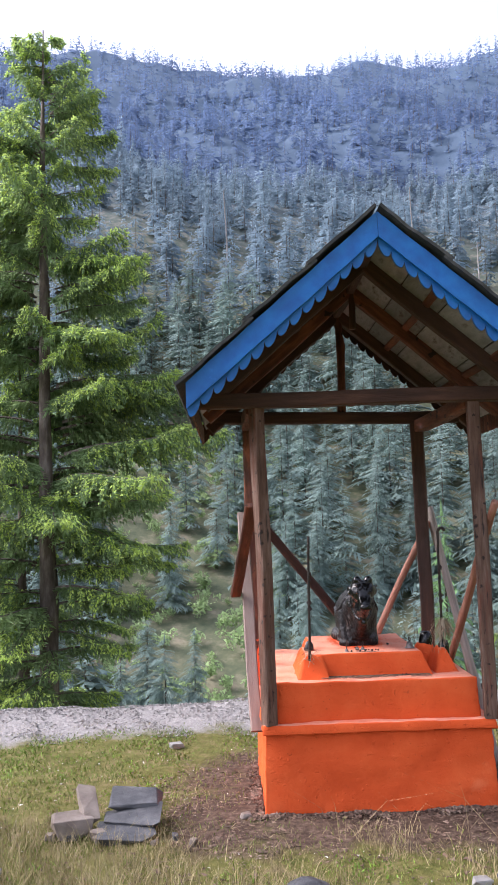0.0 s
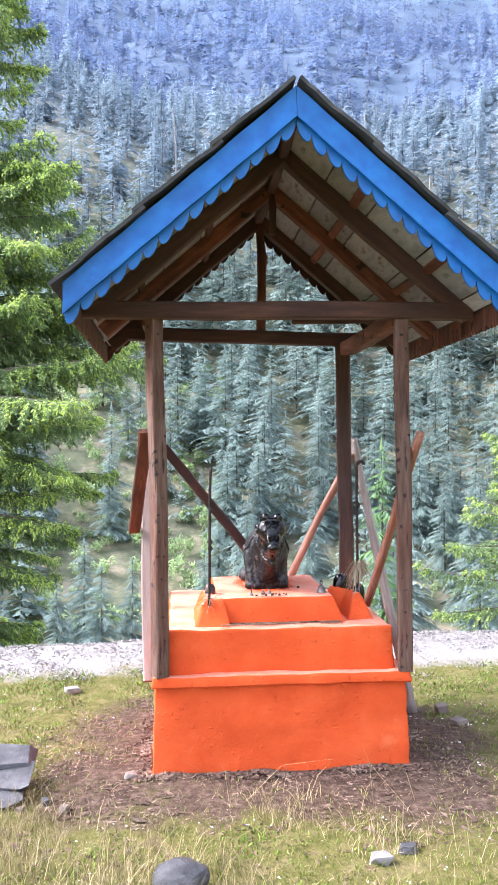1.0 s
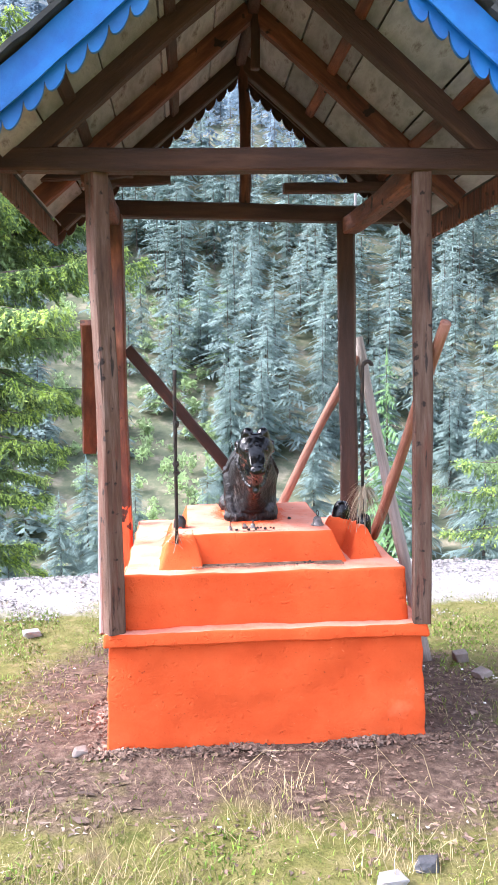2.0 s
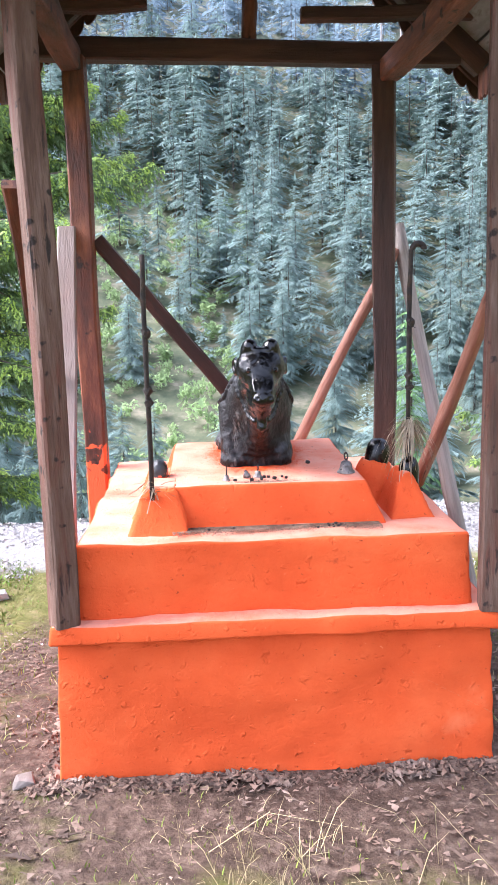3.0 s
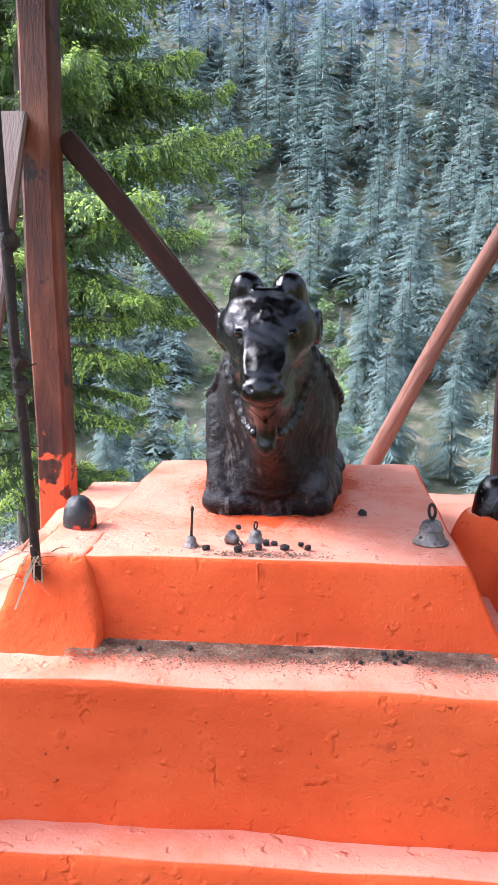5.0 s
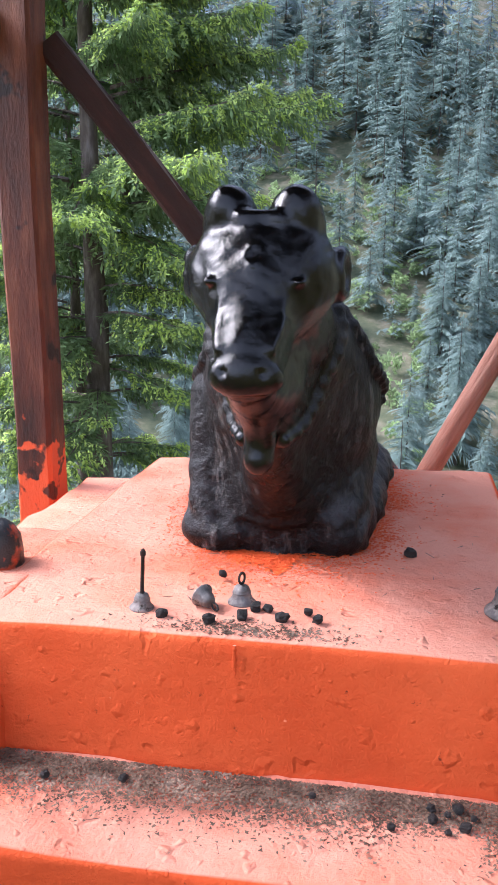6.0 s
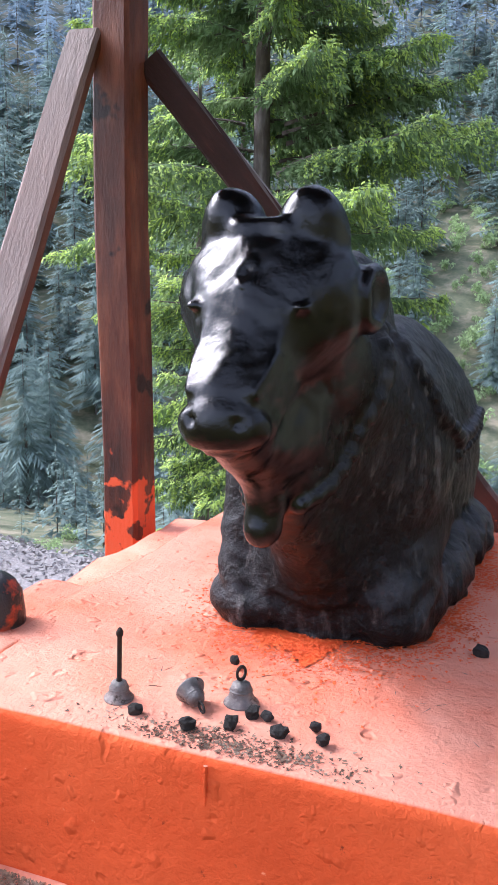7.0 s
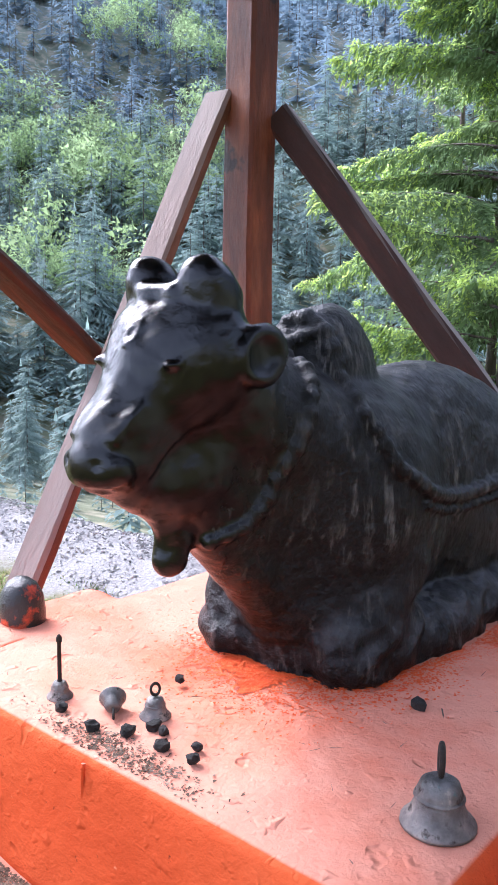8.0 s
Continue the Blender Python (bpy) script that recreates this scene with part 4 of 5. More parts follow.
def bell(name, m, s, label, loop=True):
    """A small cast temple bell: flared body, rim, clapper and a loop or a long shank."""
    t = thing(name, m, label, "bell", "temple bells")
    prof = [(0.0, 0.048), (0.012, 0.0475), (0.019, 0.043), (0.0225, 0.034), (0.0245, 0.022), (0.029, 0.011), (0.037, 0.003), (0.0375, 0.0),
            (0.034, 0.0005), (0.027, 0.009), (0.022, 0.021), (0.019, 0.034), (0.0, 0.043)]
    bm = lathe([(r * s, z * s) for r, z in prof], 24)
    part("body", bm, BRONZE, t, smooth=True)
    part("band", lathe([(r * s, z * s) for r, z in ((0.0235, 0.0315), (0.0247, 0.030), (0.0252, 0.0285), (0.0238, 0.027))], 24), BRONZE, t, smooth=True)
    bm = bmesh.new()
    if loop:
        n, k = 16, 8
        for i in range(n):
            a = 2 * math.pi * i / n
            for j in range(k):
                b = 2 * math.pi * j / k
                rr = 0.0105 + 0.0032 * math.cos(b)
                bm.verts.new((rr * math.cos(a) * s, 0.0032 * math.sin(b) * s, (0.066 + rr * 1.35 * math.sin(a)) * s))
        bm.verts.ensure_lookup_table()
        for i in range(n):
            for j in range(k):
                bm.faces.new([bm.verts[((i + di) % n) * k + (j + dj) % k] for di, dj in ((0, 0), (1, 0), (1, 1), (0, 1))])
        part("loop", bm, IRON, t, smooth=True)
    else:
        part("shank", lathe([(r * s, z * s) for r, z in ((0.008, 0.046), (0.0062, 0.056), (0.006, 0.165), (0.009, 0.168), (0.009, 0.178), (0.005, 0.186), (0.0, 0.19))], 10), IRON, t, smooth=True)
    return t


bell("temple_bell", on_ledge(0.236, 0.425) @ pose(0, 0, 0, 0, 0, 125), 0.8, "tarnished grey bell with a ring loop on the ledge")
bell("temple_bell", on_ledge(-0.151, 0.335) @ pose(0, 0, 0, 2, 3, 0), 0.36, "small dark bell with a long upright shank", False)
bell("temple_bell", on_ledge(-0.051, 0.378) @ pose(0, 0, 0, 0, 0, 60), 0.42, "small tarnished bell standing among charcoal crumbs")
bell("temple_bell", on_ledge(-0.09, 0.356, 0.812) @ pose(0, 0, 0, 0, 105, -35), 0.36, "small tarnished bell lying on its side")


def lingam(x, y, z, r, h, label, mat=BLACKSTONE, lean=0):
    bm = lathe([(r * 1.02, -0.02), (r * 1.03, 0.01), (r, h * 0.45), (r * 0.9, h * 0.7), (r * 0.66, h * 0.88), (r * 0.35, h * 0.97), (0.0, h)], 20)
    for v in bm.verts:
        v.co *= 1 + 0.06 * noise.noise(v.co * 30 + Vector((x * 9, y * 9, 0)))
    me = bpy.data.meshes.new("dome_stone")
    bm.to_mesh(me)
    bm.free()
    me.materials.append(mat)
    for p in me.polygons:
        p.use_smooth = True
    tagged(put("dome_stone", me, None, Matrix.Translation((x, y, z)) @ pose(0, 0, 0, 0, lean, 0)), label, "stone", "dome stones")


lingam(-0.374, 0.425, 0.776, 0.029, 0.078, "small black dome stone smeared with vermilion")
lingam(0.365, 0.655, 0.785, 0.042, 0.085, "black egg-shaped stone on an orange mound", STATUE, 8)
lingam(0.448, 0.47, 0.768, 0.033, 0.07, "small black dome stone beside an iron rod", STATUE)


def trident_rod(base, top, label, hook):
    base, top = Vector(base), Vector(top)
    L_ = (top - base).length
    t = thing("iron_rod", along(base, top), label, "rod", "iron rods")
    part("shaft", round_pole(L_, 0.0078, 0.0068, 0.004, 26, 8, 3, 9), IRON, t, smooth=True)
    for k, f in enumerate((0.42, 0.47, 0.70)):
        part("collar", boulder(0.014, 0.014, 0.016, k + 2, 2, 0.4), IRON, t, m=Matrix.Translation((0.002, 0, L_ * f)))
    r = random.Random(4)
    for k in range(9):
        a, z = r.uniform(0, 6.28), L_ * r.uniform(0.25, 0.75)
        d = Vector((math.cos(a), math.sin(a), r.uniform(-0.8, 0.4))) * r.uniform(0.012, 0.03)
        part("thread_wisp", round_pole(d.length, 0.0018, 0.001, 0.002, 3, 5, k, 0), IRON, t, m=along((0, 0, z), Vector((0, 0, z)) + d))
    if hook:
        bm = bmesh.new()
        n, k = 10, 8
        for i in range(n + 1):
            a = math.pi * i / n
            for j in range(k):
                b = 2 * math.pi * j / k
                rr = 0.017 + 0.0095 * math.cos(b)
                bm.verts.new((0.017 - rr * math.cos(a), 0.0095 * math.sin(b), L_ + rr * math.sin(a)))
        bm.verts.ensure_lookup_table()
        for i in range(n):
            for j in range(k):
                bm.faces.new([bm.verts[(i + di) * k + (j + dj) % k] for di, dj in ((0, 0), (1, 0), (1, 1), (0, 1))])
        part("hook", bm, IRON, t, smooth=True)
    return t


trident_rod((-0.379, 0.238, 0.765), (-0.353, 0.126, 1.492), "slender rusty black iron rod set in an orange mound", False)
trident_rod((0.442, 0.50, 0.765), (0.432, 0.36, 1.50), "rusty black iron rod with a hooked tip", True)


def strands(n, origin, spread, length, seed, fall=1.0, width=0.0014):
    """Loose stalks: bent thin strips fanned from one place."""
    r = np.random.default_rng(seed)
    V, F = [], []
    for k in range(n):
        a = r.uniform(0, 2 * np.pi)
        L_ = length * r.uniform(0.5, 1.2)
        dirn = np.array([np.cos(a) * spread, np.sin(a) * spread, r.uniform(-1.0, 0.7)])
        dirn /= np.linalg.norm(dirn)
        p = np.array(origin) + r.normal(0, 0.012, 3)
        side = np.cross(dirn, (0.3, 0.5, 0.8))
        side *= width / np.linalg.norm(side)
        b = len(V)
        for s in range(5):
            q = p + dirn * L_ * s / 4 + np.array([0, 0, -fall * (L_ * s / 4) ** 2 * 4])
            V += [q - side, q + side]
        F += [(b + 2 * s, b + 2 * s + 1, b + 2 * s + 3, b + 2 * s + 2) for s in range(4)]
    return np.array(V), np.array(F)


v, f = strands(260, (0.447, 0.45, 0.95), 0.9, 0.08, 3, 3.0, 0.0010)
tagged(put("straw_bundle", mesh_from("straw_bundle", v, f, STRAW)), "bundle of dry straw tied to the iron rod", "straw", kind="stuff")
v, f = strands(45, (-0.378, 0.225, 0.80), 1.0, 0.07, 4, 1.0)
tagged(put("dry_stalks", mesh_from("dry_stalks", v, f, STRAW)), "few dry stalks lying round the iron rod's foot", "straw", kind="stuff")

r = random.Random(12)
for k, (x, y) in enumerate(((-0.122, 0.318), (-0.07, 0.318), (-0.039, 0.335), (-0.017, 0.36), (0.026, 0.363), (0.039, 0.346), (-0.092, 0.445), (0.119, 0.58), (0.002, 0.342), (-0.031, 0.36))):
    s = r.uniform(0.005, 0.0085)
    bm = boulder(s, s * 0.8, s * 0.75, k + 3, 2, 0.5, 0.25)
    me = bpy.data.meshes.new("charcoal_lump")
    bm.to_mesh(me)
    bm.free()
    me.materials.append(CHAR)
    tagged(put("charcoal_lump", me, None, Matrix.Translation((x, y, 0.803)) @ pose(0, 0, 0, 0, 0, k * 50)), "small lump of charcoal on the ledge", "charcoal", "charcoal lumps")
for k, (x, y) in enumerate(((-0.20, 0.20), (-0.125, 0.215), (0.056, 0.235), (0.164, 0.245), (0.179, 0.24), (0.188, 0.25), (0.202, 0.24), (0.195, 0.225), (0.18, 0.215), (0.166, 0.23), (0.131, 0.21))):
    s = r.uniform(0.003, 0.0055)
    bm = boulder(s, s, s * 0.8, k + 23, 2, 0.5, 0.1)
    me = bpy.data.meshes.new("dry_pellet")
    bm.to_mesh(me)
    bm.free()
    me.materials.append(CHAR)
    tagged(put("dry_pellet", me, None, Matrix.Translation((x, y, 0.677))), "small dark dry pellet on the plinth top", "pellet", "dry pellets")


def crumbs(n, place, size, mat, name, label, seed, flat=0.4, lengthen=1.0, kind="stuff", slim=1.0):
    """Many little tetrahedral crumbs; place(rng, n) gives their spots."""
    q = np.random.default_rng(seed)
    P = place(q, n)
    n = len(P)
    s = size * q.uniform(0.4, 1.3, (n, 1, 1))
    base = q.normal(0, 1, (n, 4, 3))
    base /= np.linalg.norm(base, axis=2, keepdims=True)
    base[:, :, 2] *= flat
    base[:, :, 0] *= lengthen
    base[:, :, 1] *= slim
    a = q.uniform(0, 6.28, n)
    ca, sa = np.cos(a)[:, None], np.sin(a)[:, None]
    bx = base[:, :, 0] * ca - base[:, :, 1] * sa
    by = base[:, :, 0] * sa + base[:, :, 1] * ca
    V = np.stack([bx, by, base[:, :, 2]], -1) * s + P[:, None]
    F = (np.arange(n)[:, None, None] * 4 + np.array([[0, 1, 2], [0, 2, 3], [0, 3, 1], [1, 3, 2]])[None]).reshape(-1, 3)
    return tagged(put(name, mesh_from(name, V.reshape(-1, 3), F, mat)), label, "litter", kind=kind)


def ash_spots(q, n):
    n2 = n // 18
    u = np.concatenate([q.normal(-0.01, 0.055, n2), q.uniform(-0.30, 0.34, n - n2)])
    v = np.concatenate([q.normal(0.268, 0.012, n2), 0.209 - np.abs(q.normal(0, 0.034, n - n2))])
    z = np.concatenate([np.full(n2, 0.799), np.full(n - n2, 0.6735)])
    keep = ((v > 0.252) & (z > 0.7)) | ((z < 0.7) & (v > 0.085))
    p = np.stack([u, v, z], -1)[keep]
    m = np.array(SHRINE)
    return p @ m[:3, :3].T + m[:3, 3]


crumbs(24000, ash_spots, 0.0023, ASH, "ash_litter", "grey ash crumbs and soil on the plinth steps", 5)


def paste_spots(q, n):
    a = q.uniform(0, 6.283, n)
    s = 0.86 + np.abs(q.normal(0, 0.2, n))
    p = np.stack([-0.01 + 0.155 * s * np.cos(a), 0.745 + 0.285 * s * np.sin(a), np.full(n, 0.799)], -1)
    p = p[p[:, 1] > 0.27]
    m = np.array(SHRINE)
    return p @ m[:3, :3].T + m[:3, 3]


crumbs(15000, paste_spots, 0.0026, ORANGE_WET, "paste_crumbs", "crumbs of vermilion paste round the statue", 7, 0.25)


def needle_spots(q, n):
    u, v = q.uniform(-0.55, 0.55, n), q.uniform(0.09, 0.95, n)
    z = np.where((np.abs(u) < 0.29) & (v > 0.26), 0.8, 0.673)
    keep = ~((np.abs(u) > 0.25) & (np.abs(u) < 0.54) & (v > 0.1)) & ~((v > 0.18) & (v < 0.27)) & ~((np.abs(u) < 0.17) & (v > 0.5))
    p = np.stack([u, v, z], -1)[keep]
    m = np.array(SHRINE)
    return p @ m[:3, :3].T + m[:3, 3]


crumbs(420, needle_spots, 0.011, CHIPS, "needle_litter", "dry needles and specks scattered on the plinth", 6, 0.06, 1.0, slim=0.08)


# ---- meadow ----
def rock(name, x, y, s, mat, seed, label, group, turn=0, tip=0, sink=0.3, flat=0.35, rough=0.3):
    q_ = random.Random(seed)
    bm = bmesh.new()
    if rough < 0.2:
        bm = boulder(s[0], s[1], s[2], seed, 3, rough, flat)
    else:                                           # broken stone: the hull of points near a blunt box
        for _ in range(22):
            d = Vector((q_.gauss(0, 1), q_.gauss(0, 1), q_.gauss(0, 1))).normalized()
            d = Vector([math.copysign(abs(c) ** 0.36, c) for c in d]) * q_.uniform(0.72, 1.02)
            bm.verts.new((d.x * s[0], d.y * s[1], d.z * s[2]))
        bmesh.ops.convex_hull(bm, input=bm.verts[:])
        bmesh.ops.delete(bm, geom=[v for v in bm.verts if not v.link_faces], context='VERTS')
        bmesh.ops.bevel(bm, geom=bm.edges[:], offset=min(s) * 0.05, segments=1, affect='EDGES')
    me = bpy.data.meshes.new(name)
    bm.to_mesh(me)
    bm.free()
    me.materials.append(mat)
    z = float(height(x, y)) + s[2] * (1 - sink)
    return tagged(put(name, me, None, Matrix.Translation((x, y, z)) @ pose(0, 0, 0, tip, 0, turn)), label, "rock", group)


PILE = "rocks of the little pile"
for y_, z_, turn_, wide, where in ((-0.31, -0.2, 14, 0.165, "low in"), (-0.20, -1.5, 5, 0.175, "in the middle of"), (-0.09, -3.0, 9, 0.16, "at the top of")):
    rock("rock", -1.36, y_, (wide, 0.12, 0.034), SLATE, 3 + int(turn_), f"tilted dark slate slab {where} the pile", PILE, turn_, 13, z_, 0.45)
rock("rock", -1.66, -0.27, (0.12, 0.11, 0.06), TANROCK, 6, "pale tan block beside the slate slabs", PILE, 25, 0, 0.1, 0.4)
rock("rock", -1.60, -0.16, (0.06, 0.16, 0.035), TANROCK, 7, "narrow tan stone leaning on the slabs", PILE, 28, 30, -2.6, 0.4)
rock("rock", -1.51, -0.33, (0.05, 0.045, 0.035), TANROCK, 8, "small pale stone wedged at the pile's foot", PILE, 10)
for k in range(7):
    rock("rubble", -1.75 + 0.13 * k + 0.03 * math.sin(k * 5), -0.36 - 0.05 * math.sin(k * 3.3), (0.03 + 0.012 * math.sin(k), 0.028, 0.02), SLATE if k % 2 else TANROCK, 40 + k, "small broken stone at the foot of the pile", "rubble of the pile", k * 40)
rock("stone", 0.334, -0.89, (0.048, 0.034, 0.026), WHITEROCK, 9, "pale angular stone lying in the grass", "loose stones", 20)
rock("stone", 0.46, -0.80, (0.045, 0.035, 0.02), SLATE, 10, "small grey stone lying in the grass", "loose stones", 0)
rock("stone", -0.43, -1.12, (0.10, 0.08, 0.065), SLATE, 11, "smooth dark grey stone sunk in the grass", "loose stones", 15, 0, 0.2, 0.1, 0.15)
rock("stone", -1.395, 1.72, (0.06, 0.05, 0.03), WHITEROCK, 12, "pale flat stone on the meadow", "loose stones", 30)
rock("stone", 1.062, 1.13, (0.045, 0.04, 0.04), TANROCK, 13, "small reddish-grey stone on the bare earth", "loose stones", 0)
rock("stone", 1.10, 0.86, (0.06, 0.05, 0.02), TANROCK, 14, "flat brown stone on the bare earth", "loose stones", 40)
rock("stone", -0.76, 0.0, (0.04, 0.03, 0.018), TANROCK, 15, "broken stone at the plinth's corner", "loose stones", 10)
rock("stone", -1.9, -0.75, (0.035, 0.03, 0.02), WHITEROCK, 16, "small pale stone on the meadow", "loose stones", 10)

in_plinth = lambda x, y: (np.abs(x + 0.05) < 0.72) & (y > -0.02) & (y < 1.45)


def blades(n, xr, yr, hgt, wid, mat, name, label, seed, keepf, lean=0.5):
    q = np.random.default_rng(seed)
    x, y = q.uniform(*xr, n), q.uniform(*yr, n)
    k = keepf(x, y, q) & ~in_plinth(x, y)
    x, y = x[k], y[k]
    n = len(x)
    z = height(x, y) - 0.004
    a = q.uniform(0, 6.28, n)
    h = hgt * q.uniform(0.35, 1.25, n)
    lx, ly = q.normal(0, lean, n) * h, q.normal(0, lean, n) * h
    wx, wy = np.cos(a) * wid, np.sin(a) * wid
    o = np.stack([x, y, z], -1)
    V = np.stack([o + np.stack([-wx, -wy, 0 * x], -1), o + np.stack([wx, wy, 0 * x], -1),
                  o + np.stack([lx * 0.4 + wx * 0.7, ly * 0.4 + wy * 0.7, h * 0.65], -1), o + np.stack([lx * 0.4 - wx * 0.7, ly * 0.4 - wy * 0.7, h * 0.65], -1),
                  o + np.stack([lx, ly, h], -1)], 1)
    b = np.arange(n)[:, None, None] * 5
    F = (b + np.array([[0, 1, 2], [0, 2, 3], [3, 2, 4]])[None]).reshape(-1, 3)
    return tagged(put(name, mesh_from(name, V.reshape(-1, 3), F, mat)), label, "grass", kind="stuff")


def bare(x, y):
    """Worn earth round the plinth, as on the ground."""
    return np.maximum(np.abs(x) * 0.85, np.abs(y - 0.45)) + 0.25 * fbm(x, y, 0.7, 3)


blades(60000, (-4, 3.4), (-2.0, 2.55), 0.028, 0.0022, GRASS, "short_grass", "short cropped olive-green meadow grass", 21,
       lambda x, y, q: (bare(x, y) > 1.0 + 0.35 * q.normal(0, 1, len(x))) & (y - 0.08 * x < 2.35))
blades(42000, (-4, 3.4), (-1.8, 2.5), 0.018, 0.005, CLOVER, "clover", "patches of bright green clover", 22,
       lambda x, y, q: (bare(x, y) > 1.05) & (fbm(x, y, 0.55, 5) + 0.25 * q.normal(0, 1, len(x)) + 0.5 * ((x > 0.25) & (y < -0.75)) + 0.9 * ((x < -0.6) & (y > 0.9)) > 0.35) & (y - 0.08 * x < 2.3), 0.9)
blades(30000, (-2.6, 2.4), (-2.2, -0.2), 0.10, 0.0013, DRYGRASS, "dry_grass", "thin pale dry grass in tufts", 23,
       lambda x, y, q: (fbm(x, y, 0.5, 8) + 0.3 * q.normal(0, 1, len(x)) - 0.9 * (x + 0.2) - 0.5 * (y + 1.1) > 0.4), 0.55)
blades(18, (-0.3, 0.9), (-0.75, -0.15), 0.34, 0.0014, DRYGRASS, "dry_stem", "long pale dry grass stems before the plinth", 24,
       lambda x, y, q: x > -9, 0.75)
blades(30000, (-3.2, 3), (-2.0, 2.3), 0.022, 0.0016, DRYGRASS, "dead_grass", "short dead straw-coloured grass", 25,
       lambda x, y, q: bare(x, y) > 0.7 + 0.3 * q.normal(0, 1, len(x)), 1.2)


def ground_spots(xr, yr, cond):
    def place(q, n):
        x, y = q.uniform(*xr, n), q.uniform(*yr, n)
        k = cond(x, y, q) & ~in_plinth(x, y)
        x, y = x[k], y[k]
        return np.stack([x, y, height(x, y) + 0.003], -1)
    return place


crumbs(26000, ground_spots((-2.4, 2.2), (-1.9, 1.9), lambda x, y, q: bare(x, y) < 1.25 + 0.3 * q.normal(0, 1, len(x))), 0.010, CHIPS, "leaf_litter", "brown litter of bark chips and needles on bare earth", 31, 0.35, 1.6)
def foot_spots(q, n):
    u = q.uniform(-0.75, 0.75, n)
    p = np.stack([u, -0.008 - np.abs(q.normal(0, 0.035, n)), np.zeros(n)], -1)
    side = q.random(n) < 0.3
    p[side] = np.stack([-0.665 - np.abs(q.normal(0, 0.035, side.sum())), q.uniform(0, 1.3, side.sum()), np.zeros(side.sum())], -1)
    m = np.array(SHRINE)
    p = p @ m[:3, :3].T + m[:3, 3]
    p[:, 2] = height(p[:, 0], p[:, 1]) + 0.006
    return p


crumbs(3500, foot_spots, 0.013, CHIPS, "foot_litter", "bark chips and soil heaped against the plinth's foot", 35, 0.7, 1.4)
crumbs(500, ground_spots((-1.4, 1.5), (-1.2, 1.2), lambda x, y, q: bare(x, y) < 1.2), 0.019, CHIPS, "bark_chips", "larger bark and wood chips on bare earth", 32, 0.18, 2.2)
crumbs(1300, ground_spots((-3.4, 3), (-1.6, 2.3), lambda x, y, q: bare(x, y) > 0.8), 0.009, FLOWERS, "daisies", "tiny white flowers and pale flecks in the grass", 33, 0.5)
crumbs(52000, ground_spots((-6, 5), (1.9, 3.7), lambda x, y, q: (y - 0.08 * x + 0.12 * fbm(x, y, 0.5) > 2.15 + 0.12 * q.normal(0, 1, len(x))) & (y - 0.08 * x < 3.3)), 0.0135, GRAVEL, "gravel", "pale crushed gravel along the verge", 34, 0.7)


